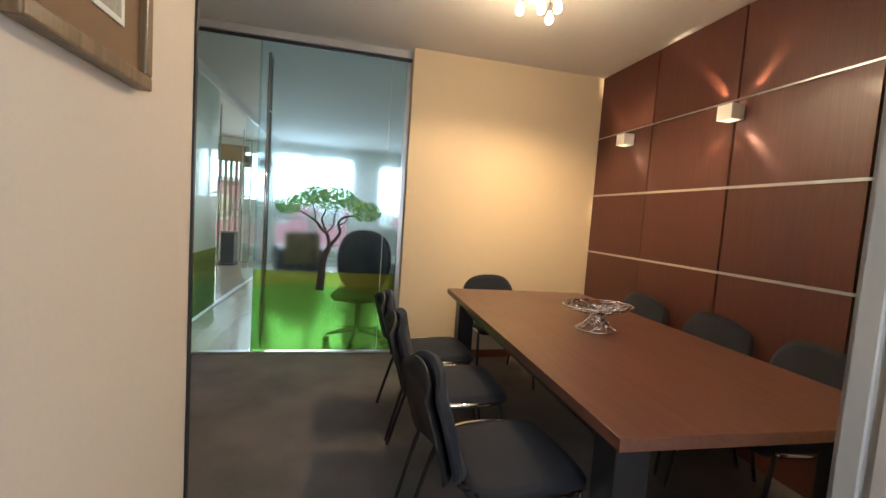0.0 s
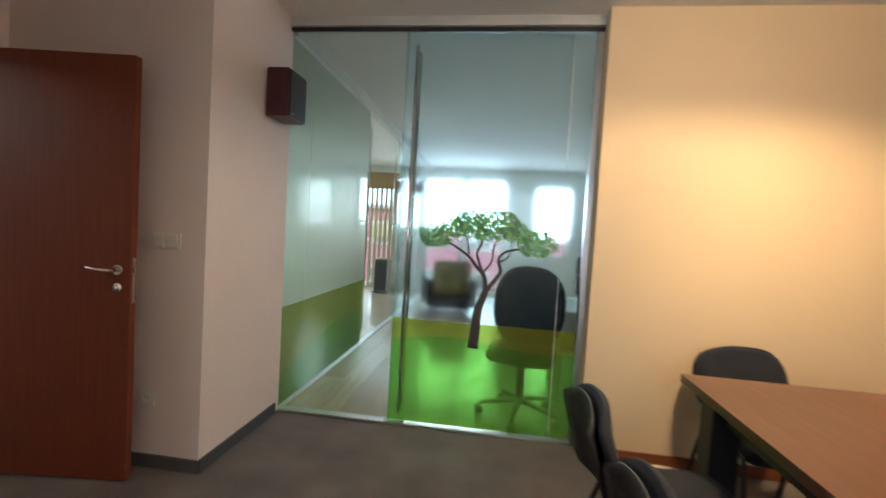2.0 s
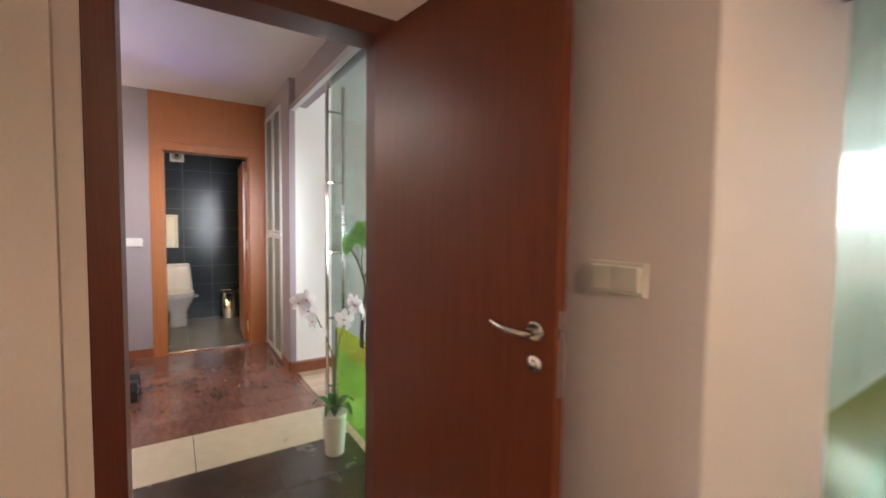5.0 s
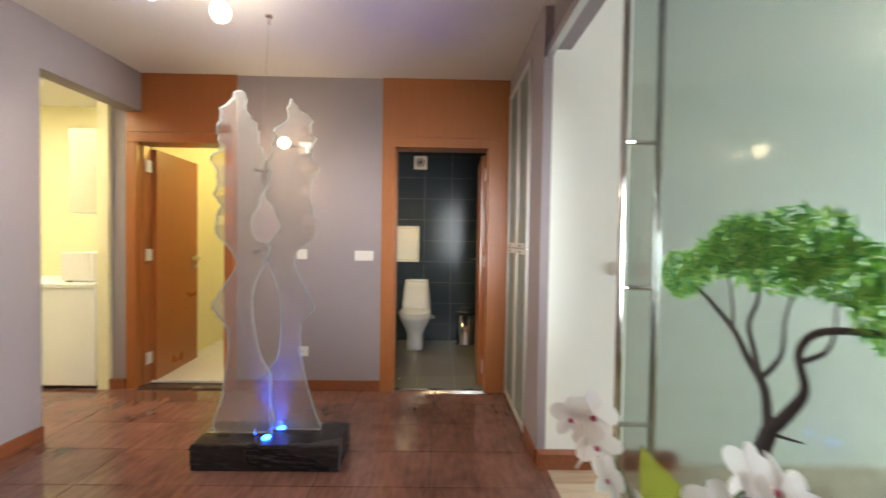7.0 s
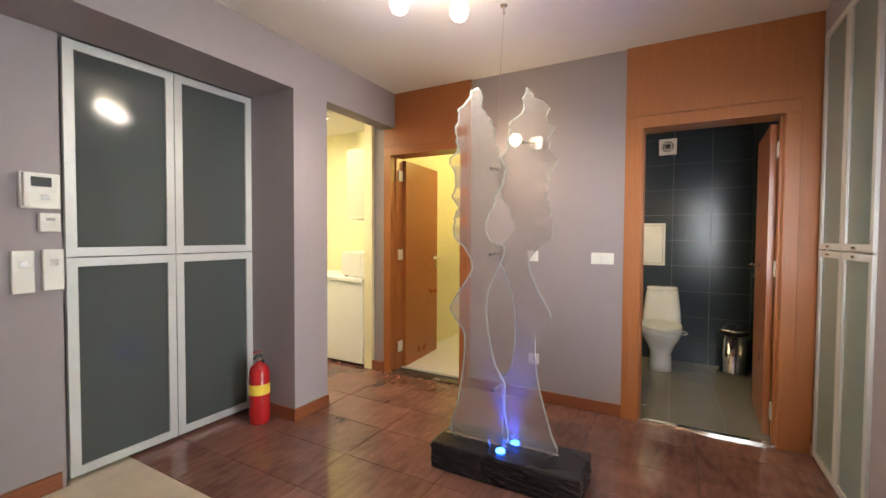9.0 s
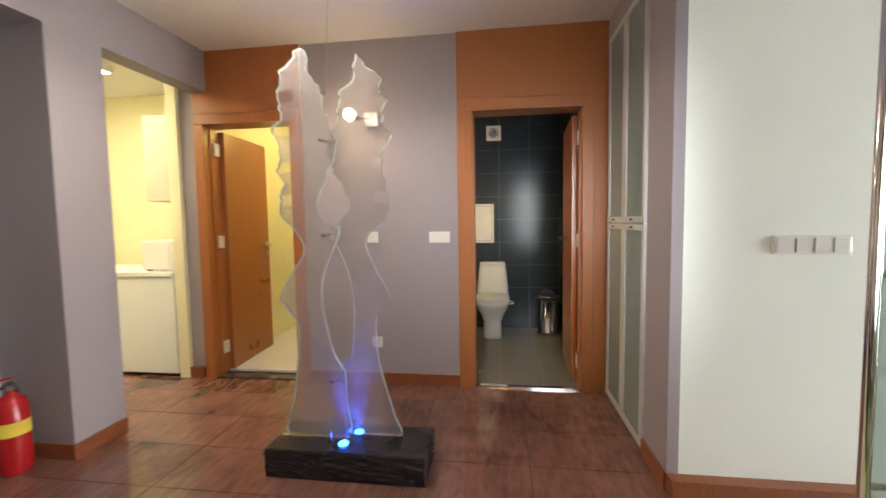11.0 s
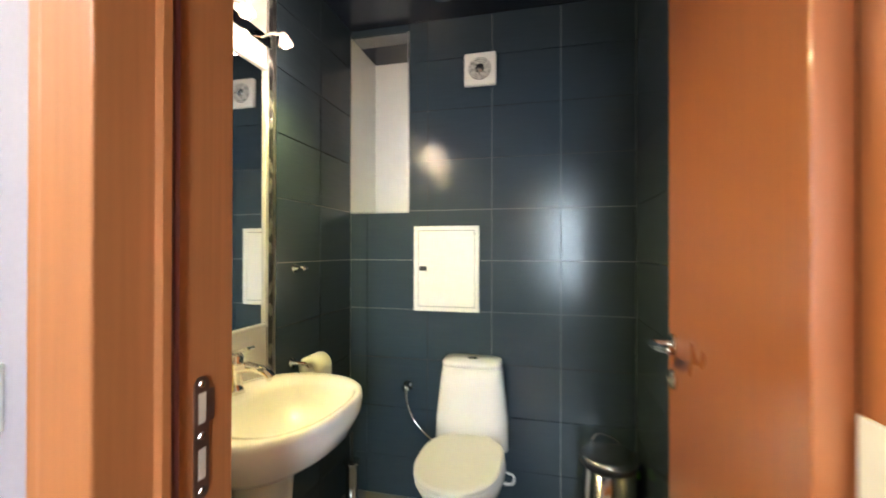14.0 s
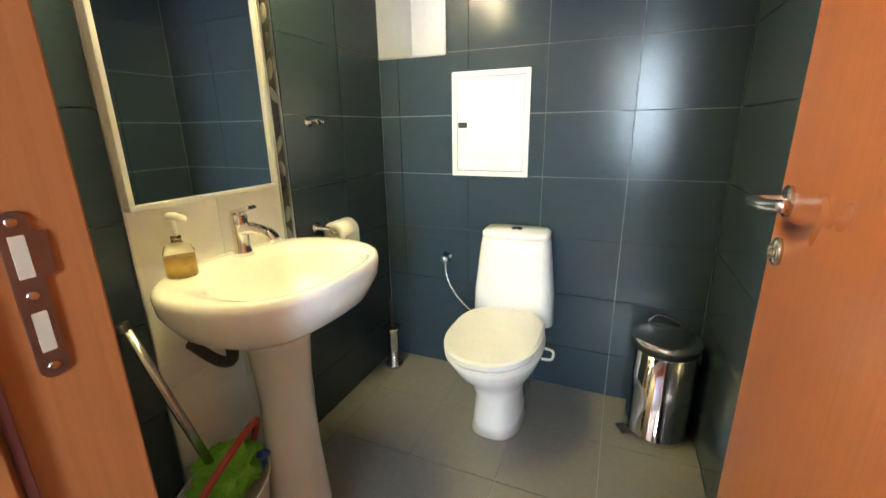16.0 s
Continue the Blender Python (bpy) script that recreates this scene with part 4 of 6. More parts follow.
setting("rail_hall", box(-4.625, -2.52, 3.13, 3.168, 2.30, 2.345), "alu", "aluminium sliding rail on the lintel", "rail")
tree_print("tree_print", "printed green tree on the frosted hall glass", (-3.13, 3.194, 0.58), 0, 0.75, 0.76, 1, 8)

# ---------------------------------------------------------------- office beyond the glazing


def office_chair():
    ob = thing("office_chair", "black swivel office chair behind the glass", "chair", (0.45, 4.335, 0), 168)
    here("seat", move(cushion(0.48, 0.46, 0.07, 0.02), pose(0, 0.02, 0.50)), "leather", ob, "black upholstered seat", True)
    back = cushion(0.55, 0.62, 0.06, 0.03, n=16, round_=0.62, bow=0.04, power=2.5)
    here("backrest", move(back, pose(0, -0.22, 0.775, 96)), "leather", ob, "tall rounded black backrest", True)
    here("back_post", sweep(curve_points([(0, -0.05, 0.43), (0, -0.22, 0.44), (0, -0.285, 0.56), (0, -0.275, 0.70)], 5), 0.022, 10), "black", ob, "", True)
    here("mechanism", box(-0.09, 0.09, -0.12, 0.12, 0.39, 0.44, 0.01), "black", ob)
    here("gas_lift", rod((0, 0, 0.10), (0, 0, 0.40), 0.025), "black", ob)
    for i in range(5):
        a = i * 2 * math.pi / 5 + 0.3
        c, s = math.cos(a), math.sin(a)
        leg = here("base_arm", sweep([(0.03 * c, 0.03 * s, 0.115), (0.16 * c, 0.16 * s, 0.100), (0.29 * c, 0.29 * s, 0.075)], [0.024, 0.020, 0.014], 8), "black", ob, "", True)
        cst = part("caster", rod((0.29 * c - 0.022 * s, 0.29 * s + 0.022 * c, 0.030), (0.29 * c + 0.022 * s, 0.29 * s - 0.022 * c, 0.030), 0.030, 16), "black", None, "", True)
        cst.parent = leg
    return ob


office_chair()


def desk(at, turn):
    ob = thing("office_desk", "pale office desk behind the frosted glass", "desk", at, turn)
    here("desktop", box(-0.75, 0.75, -0.38, 0.38, 0.72, 0.745, 0.002), "white", ob)
    for x in (-0.72, 0.72):
        here("side_panel", box(x - 0.012, x + 0.012, -0.34, 0.34, 0, 0.72), "white", ob)
    here("back_panel", box(-0.70, 0.70, 0.30, 0.318, 0.25, 0.72), "white", ob)
    return ob


desk((1.50, 5.0, 0), 0)


def monitor(at, turn):
    ob = thing("monitor", "dark flat monitor standing on the desk", "monitor", at, turn)
    here("screen", box(-0.25, 0.25, -0.015, 0.015, 0.10, 0.42, 0.004), "black", ob)
    here("stand", box(-0.03, 0.03, -0.02, 0.02, 0.01, 0.12), "black", ob)
    here("foot", box(-0.11, 0.11, -0.08, 0.08, 0.0, 0.012, 0.003), "black", ob)
    return ob


monitor((1.15, 5.02, 0.745), 20)


def armchair(at, turn):
    ob = thing("armchair", "armchair with yellow and black patterned cushions by the window", "armchair", at, turn)
    pat = material("patterned_cloth", (0.22, 0.17, 0.06), 0.9, vary=0.9, grain=9, big=14, bump=0.2)
    here("seat_cushion", box(-0.30, 0.30, -0.30, 0.32, 0.26, 0.44, 0.04), pat, ob, "patterned seat cushion")
    here("back_cushion", move(box(-0.30, 0.30, -0.08, 0.08, 0, 0.46, 0.05), pose(0, 0.34, 0.40, -10)), pat, ob, "patterned back cushion")
    for x in (-0.36, 0.36):
        here("arm", box(x - 0.05, x + 0.05, -0.36, 0.42, 0.10, 0.56, 0.02), "black", ob, "dark upholstered arm")
    here("base", box(-0.33, 0.33, -0.34, 0.42, 0.08, 0.26, 0.015), "black", ob)
    for x in (-0.3, 0.3):
        for y in (-0.28, 0.34):
            here("foot", rod((x, y, 0), (x, y, 0.09), 0.02), "black", ob)
    return ob


armchair((-0.55, 8.3, 0), 195)


def tower():
    ob = thing("tower_speaker", "grey floor-standing tower speaker near the curtain", "speaker", (-2.05, 9.55, 0), 0)
    here("cabinet", box(-0.13, 0.13, -0.12, 0.16, 0.03, 0.68, 0.006), material("grey_veneer", (0.20, 0.19, 0.17), 0.6), ob)
    here("grille", box(-0.118, 0.118, -0.135, -0.12, 0.05, 0.66, 0.004), "black", ob, "dark cloth grille")
    here("plinth", box(-0.15, 0.15, -0.15, 0.18, 0, 0.03), "black", ob)
    return ob


tower()


def pendant():
    ob = thing("pendant_lamp", "unlit dark red square pendant lamp on a thin cord", "lamp", (-1.08, 7.8, 1.97))
    sh = wall_boxes("x", -0.11, -0.10, -0.11, 0.11, -0.09, 0.09)
    for a in ((0.10, 0.11, -0.11, 0.11), (-0.10, 0.10, -0.11, -0.10), (-0.10, 0.10, 0.10, 0.11)):
        add_box(sh, *a, -0.09, 0.09)
    here("shade", sh, material("dark_red_fabric", (0.14, 0.03, 0.025), 0.8, vary=0.2, grain=120, bump=0.2), ob, "dark red fabric shade")
    here("crossbar", box(-0.10, 0.10, -0.006, 0.006, 0.05, 0.062), "black_metal", ob)
    here("cord", rod((0, 0, 0.06), (0, 0, CM - 1.97), 0.003, 6), "black", ob)
    here("rose", rod((0, 0, CM - 1.99), (0, 0, CM - 1.97), 0.04, 16), "black", ob, "dark ceiling rose")
    return ob


pendant()


def blind():
    ob = thing("vertical_blind", "beige vertical fabric blind in front of the window", "blind", (0, 0, 0))
    cloth = material("beige_blind_cloth", (0.62, 0.52, 0.38), 0.9, vary=0.08, grain=150)
    here("pelmet", box(-4.45, -1.85, 9.98, 10.12, 2.16, 2.50, 0.004), wood("brown_pelmet", (0.26, 0.15, 0.05), (0.36, 0.22, 0.08), 0, rough=0.5), ob, "yellow-brown wooden pelmet")
    for i in range(24):
        x = -4.38 + i * 0.105
        here("slat", move(box(-0.045, 0.045, -0.001, 0.001, 0.012, 2.16), pose(x, 10.05, 0, 0, 0, 62)), cloth, ob)
    return ob


blind()
for _i, (_x0, _x1, _z0, _z1, _mid) in enumerate(((-4.3, -2.0, 0.05, 2.42, 1.0), (-1.34, -0.50, 0.05, 2.42, 1.0), (-0.46, 0.36, 0.05, 2.42, 1.0), (1.00, 1.70, 0.90, 2.36, None))):
    wd = setting(f"window_{_i + 1}", blank(), "white_alu", "white framed window with bright daylight", "window")
    for _n, _a in (("frame_rail", (_x0, _x1, _z0, _z0 + 0.06)), ("frame_rail", (_x0, _x1, _z1 - 0.06, _z1)), ("frame_stile", (_x0, _x0 + 0.06, _z0 + 0.06, _z1 - 0.06)), ("frame_stile", (_x1 - 0.06, _x1, _z0 + 0.06, _z1 - 0.06))):
        part(_n, box(_a[0], _a[1], 10.24, 10.31, _a[2], _a[3], 0.004), "plastic", wd)
    if _mid:
        part("mid_rail", box(_x0 + 0.06, _x1 - 0.06, 10.245, 10.305, _mid, _mid + 0.09, 0.004), "plastic", wd)
    if _i == 0:
        part("mullion", box(-3.18, -3.12, 10.245, 10.305, _z0 + 0.06, _z1 - 0.06, 0.004), "plastic", wd)
    part("pane", box(_x0 + 0.06, _x1 - 0.06, 10.27, 10.28, _z0 + 0.06, _z1 - 0.06), "clear", wd).visible_shadow = False

# outside: a terrace and a pink building across it
tagged(part("ground", box(-400, 400, 10.42, 800, -3.2, -3.0), material("paving", (0.30, 0.29, 0.27), 0.9, vary=0.2, grain=3)), "pale paved ground outside", "ground", kind="structure")


def pink_building():
    ob = thing("apartment_building", "pink rendered building with white windows across the yard", "building", (0, 24, -3.0), 0)
    here("wall", box(-16, 10, 0, 8, 0, 5.4), material("pink_render", (0.62, 0.24, 0.28), 0.9, vary=0.08, grain=5), ob)
    here("roof", box(-16.3, 10.3, -0.3, 8.3, 5.4, 5.6), "white", ob, "white flat roof edge")
    for i in range(9):
        for z in (0.9, 3.4):
            x = -14.6 + i * 2.8
            w = here("window", box(x - 0.6, x + 0.6, -0.04, 0.0, z, z + 1.3), "plastic", ob, "white framed window")
            g = part("pane", box(x - 0.5, x + 0.5, -0.06, -0.042, z + 0.1, z + 1.2), "mirror", None)
            g.parent = w
    return ob


pink_building()

# unseen window, assumed here to account for the neutral light at the entrance
wd = setting("window_entrance", blank(), "white_alu", "unseen white framed window added behind the entrance to let in light", "window")
for _n, _a in (("frame_rail", (-0.05, 1.25, 0.90, 0.95)), ("frame_rail", (-0.05, 1.25, 2.05, 2.10)), ("frame_stile", (-0.05, 0.0, 0.95, 2.05)), ("frame_stile", (1.20, 1.25, 0.95, 2.05))):
    part(_n, box(_a[0], _a[1], -1.39, -1.33, _a[2], _a[3], 0.004), "plastic", wd)
part("pane", box(0.0, 1.20, -1.365, -1.355, 0.95, 2.05), "clear", wd).visible_shadow = False
sky_m = glow("hazy_bright_sky", (0.93, 0.97, 1.0), 3.0)
tagged(part("backdrop", box(-160, 160, 90, 90.5, -3, 70), sky_m), "bright hazy sky behind the houses", "sky", kind="structure")
# ---------------------------------------------------------------- hall
end = bpy.data.objects["wall_end"]


def wood_surround(y0, y1, o0, o1, top, mat):
    """Full-height wooden cladding round a door opening in the end wall, with a raised frame."""
    ob = setting("cladding", blank(), mat, "reddish-brown veneered wall cladding round a door", "cladding")
    x0, x1 = -5.74, -5.722
    part("side_board", box(x0, x1, y0, o0 - 0.075, 0, CH), mat, ob)
    part("side_board", box(x0, x1, o1 + 0.075, y1, 0, CH), mat, ob)
    part("top_board", box(x0, x1, o0 - 0.075, o1 + 0.075, top + 0.085, CH), mat, ob)
    part("frame_stile", box(-5.905, -5.708, o0 - 0.075, o0, 0, top, 0.003), mat, ob)
    part("frame_stile", box(-5.905, -5.708, o1, o1 + 0.075, 0, top, 0.003), mat, ob)
    part("frame_head", box(-5.905, -5.708, o0 - 0.075, o1 + 0.075, top, top + 0.08, 0.003), mat, ob)
    # door stops
    part("door_stop", box(-5.79, -5.778, o0, o0 + 0.012, 0, top), mat, ob)
    part("door_stop", box(-5.79, -5.778, o1 - 0.012, o1, 0, top), mat, ob)
    return ob


c1 = wood_surround(-0.005, 0.890, 0.085, 0.80, 2.02, "orange_wood")
c2 = wood_surround(2.076, 3.118, 2.188, 2.95, 2.02, "frame_wood")
hinge_plates(c1, (0.22, 1.10, 1.85), -5.86, 0.094, 0.030, 0.004)
hinge_plates(c2, (0.18, 1.085, 1.83), -5.86, 2.944, 0.030, 0.004)
door_leaf("store_door", "open orange-brown veneered store room door", (-5.90, 0.105, 0), 184, 0.70, 2.0, "orange_wood", 1.04)
door_leaf("washroom_door", "open orange-brown veneered washroom door", (-5.90, 2.928, 0), 177, 0.655, 2.0, "orange_wood", 1.075)
part("seal", box(-5.806, -5.797, 2.188, 2.196, 0, 2.02, 0.002), material("dark_red_seal", (0.14, 0.035, 0.030), 0.6), c2, "dark red rubber door seal")
# strike plate in the washroom frame
sp = thing("strike_plate", "worn bronze strike plate in the door frame", "strike plate", (-5.846, 2.1885, 1.05))


def rounded_slab(u0, u1, v0, v1, r, t):
    """A slab in the x-z plane with round corners, t deep along +y from y = 0."""
    pts = []
    for cx, cz, a0 in ((u1 - r, v1 - r, 0), (u0 + r, v1 - r, 90), (u0 + r, v0 + r, 180), (u1 - r, v0 + r, 270)):
        pts += [(cx + r * math.cos(radians(a0 + k * 22.5)), cz + r * math.sin(radians(a0 + k * 22.5))) for k in range(5)]
    return move(plate(pts, t), pose(0, t / 2, 0))


_bronze = material("bronze_plate", (0.20, 0.13, 0.10), 0.35, metal=0.8, vary=0.2)
here("plate", rounded_slab(-0.012, 0.012, -0.082, 0.082, 0.0115, 0.0025), _bronze, sp)
here("tongue", rounded_slab(-0.022, -0.004, 0.018, 0.062, 0.004, 0.0022), _bronze, sp, "bronze lip of the plate")
for _z in (0.040, -0.034):
    here("slot", rounded_slab(-0.006, 0.006, _z - 0.020, _z + 0.020, 0.001, 0.0032), "stone", sp, "pale slot in the plate")
for _z in (0.072, 0.003, -0.070):
    here("screw", move(lathe([(0.005, 0), (0.004, 0.0015), (0, 0.002)], 10), pose(0, 0.0025, _z, -90)), "steel", sp)

switch_plate((-5.74, 1.935, 1.125), 90, 2, label="white double light switch on the lavender wall")
switch_plate((-5.74, 1.425, 1.13), 90, 1, label="white single light switch on the lavender wall")
switch_plate((-5.74, 1.44, 0.325), 90, 1, True, "white socket low on the lavender wall")
switch_plate((-4.625, 3.672, 1.12), 90, 4, label="white four-gang light switch on the white wall")

for _n, _a in (("baseboard_end", (-5.74, -5.727, 0.89, 2.076)), ("baseboard_cab", (-4.93, -4.625, 3.107, 3.12)), ("baseboard_cab_end", (-5.722, -5.66, 3.107, 3.12)), ("baseboard_white", (-4.625, -4.559, 3.12, 3.9)), ("baseboard_pillar", (-4.86, -4.55, 0.12, 0.133)), ("baseboard_pillar_side", (-4.55, -4.537, -0.30, 0.133)), ("baseboard_intercom", (-3.44, -2.52, -0.30, -0.287)), ("baseboard_kitchen", (-5.74, -5.70, -0.13, -0.005))):
    tagged(part(_n, box(*_a, 0, 0.085, 0.002), "base_wood"), "reddish-brown wooden skirting", "baseboard", kind="structure")
tagged(part("threshold_wash", box(-5.76, -5.725, 2.188, 2.95, -0.004, 0.016, 0.002), "chrome"), "polished steel threshold strip", "threshold", kind="structure")
tagged(part("threshold_store", box(-5.80, -5.722, 0.085, 0.80, -0.004, 0.012, 0.002), "dark_tile"), "dark stone threshold", "threshold", kind="structure")


def framed_doors(name, label, x0, x1, y, z0, z1, cols, mid, side, frame=0.034, depth=0.03, handles=True, pane="cabinet_glass"):
    """Built-in front of frosted panes in pale metal frames; side: the way it faces along y."""
    ob = thing(name, label, "cabinet")
    w = (x1 - x0) / cols
    ya, yb = sorted((y, y + side * depth))
    for i in range(cols):
        for a, b in ((z0, mid - 0.004), (mid + 0.004, z1)):
            l, r = x0 + i * w + 0.002, x0 + (i + 1) * w - 0.002
            bm = blank()
            for q in ((l, r, a, a + frame), (l, r, b - frame, b), (l, l + frame, a + frame, b - frame), (r - frame, r, a + frame, b - frame)):
                add_box(bm, q[0], q[1], ya, yb, q[2], q[3])
            d = part("door_frame", bm, "white_alu", ob, "pale metal door frame")
            g = part("pane", box(l + frame, r - frame, ya + 0.010, yb - 0.012, a + frame, b - frame), pane, None, "frosted glass pane")
            g.parent = d
            if handles:
                hz = a + frame / 2 if a > mid else b - frame / 2
                h = part("handle", box((l + r) / 2 - 0.022, (l + r) / 2 + 0.022, yb if side > 0 else ya - 0.012, yb + 0.012 if side > 0 else ya, hz - 0.006, hz + 0.006, 0.002), "chrome", None, "small bright handle")
                h.parent = d
    return ob


M["closet_glass"] = clear_film("grey_frosted_closet_glass", (0.26, 0.32, 0.32), (0.24, 0.275, 0.27), 0.10, 0.70, 0.05)
M["cabinet_glass"] = clear_film("frosted_cabinet_glass", (0.60, 0.68, 0.65), (0.60, 0.68, 0.65), 0.03, 0.70, 0.06)
cab = framed_doors("glazed_cabinet", "built-in cabinet with frosted glass doors in pale frames", -5.66, -4.93, 3.135, 0.03, 2.42, 2, 1.215, -1)
cl = framed_doors("glazed_closet", "tall closet with frosted glass doors in pale metal frames", -4.55, -3.48, -0.345, 0.02, 2.265, 2, 1.16, 1, 0.046, handles=False, pane="closet_glass")
_b = blank()
for _a in ((-5.66, -4.93, 3.48, 3.50, 0.03, 2.42), (-5.68, -5.66, 3.135, 3.50, 0.03, 2.42), (-4.93, -4.91, 3.135, 3.50, 0.03, 2.42), (-5.66, -4.93, 3.135, 3.48, 0.01, 0.03), (-5.66, -4.93, 3.135, 3.48, 2.42, 2.44)):
    add_box(_b, *_a)
part("carcass", _b, "white", cab, "white cabinet carcass")
for _z in (0.38, 0.78, 1.58, 1.98):
    part("shelf", box(-5.66, -4.93, 3.16, 3.48, _z, _z + 0.018), "white", cab)


def folded_towels(at):
    ob = thing("folded_cloth", "pale folded cloths on the cabinet shelf", "cloth", at)
    for i in range(3):
        here("cloth", box(-0.16, 0.16, -0.11, 0.11, i * 0.045, i * 0.045 + 0.042, 0.015), "white", ob)
    return ob


folded_towels((-5.15, 3.33, 0.798))

# entry phone and thermostat by the closet


def entry_phone():
    ob = thing("entry_phone", "white wall entry phone with a small grey screen", "phone", (-3.375, -0.30, 1.485), 180)
    here("body", box(-0.075, 0.075, -0.035, 0, -0.085, 0.085, 0.008), "plastic", ob)
    here("screen", box(-0.035, 0.04, -0.037, -0.034, 0.02, 0.065), "black", ob, "dark display")
    here("handset", box(-0.068, -0.04, -0.06, -0.03, -0.08, 0.08, 0.008), "plastic", ob, "white handset")
    here("button", box(0.0, 0.03, -0.039, -0.034, -0.04, -0.02, 0.001), "steel", ob)
    return ob


entry_phone()


def wall_box(at, w, h, label, name="control_box", cat="box"):
    ob = thing(name, label, cat, at, 180)
    here("body", box(-w / 2, w / 2, -0.03, 0, -h / 2, h / 2, 0.006), "plastic", ob)
    here("button", box(-w * 0.2, w * 0.2, -0.034, -0.03, h * 0.1, h * 0.25, 0.001), "steel", ob)
    return ob


wall_box((-3.41, -0.30, 1.335), 0.08, 0.09, "small white control box under the entry phone")
wall_box((-3.42, -0.30, 1.105), 0.08, 0.20, "white doorbell chime box on the wall", "door_chime", "chime")
wall_box((-3.31, -0.30, 1.10), 0.08, 0.20, "white alarm keypad on the wall", "keypad", "keypad")


def extinguisher():
    ob = thing("fire_extinguisher", "red fire extinguisher standing on the floor by the pillar", "extinguisher", (-4.43, -0.09, 0), 35)
    red = material("red_enamel", (0.42, 0.012, 0.015), 0.25, vary=0.05, coat=0.4)
    here("cylinder", lathe([(0.062, 0.0), (0.066, 0.012), (0.068, 0.06), (0.068, 0.33), (0.058, 0.375), (0.03, 0.40), (0.018, 0.405), (0.018, 0.42), (0, 0.42)], 28), red, ob, "red steel cylinder", True)
    here("label", move(lathe([(0.0686, 0.20), (0.0686, 0.27)], 28), pose(0, 0, 0)), "yellow_paper", ob, "yellow paper label")
    here("valve", box(-0.02, 0.02, -0.02, 0.02, 0.42, 0.455, 0.004), "steel", ob)
    here("lever", box(-0.015, 0.10, -0.010, 0.010, 0.455, 0.468, 0.003), "black", ob, "black squeeze lever")
    here("lever", move(box(-0.015, 0.10, -0.010, 0.010, 0, 0.010, 0.003), pose(0, 0, 0.478, 0, -12)), red, ob, "red upper lever")
    here("hose", sweep(curve_points([(-0.02, 0, 0.44), (-0.075, 0, 0.40), (-0.085, 0.01, 0.28), (-0.08, 0.02, 0.15)], 6), 0.009, 8), "black", ob, "black rubber hose", True)
    return ob


M["yellow_paper"] = material("yellow_label", (0.75, 0.55, 0.06), 0.7, vary=0.15, grain=80)
extinguisher()


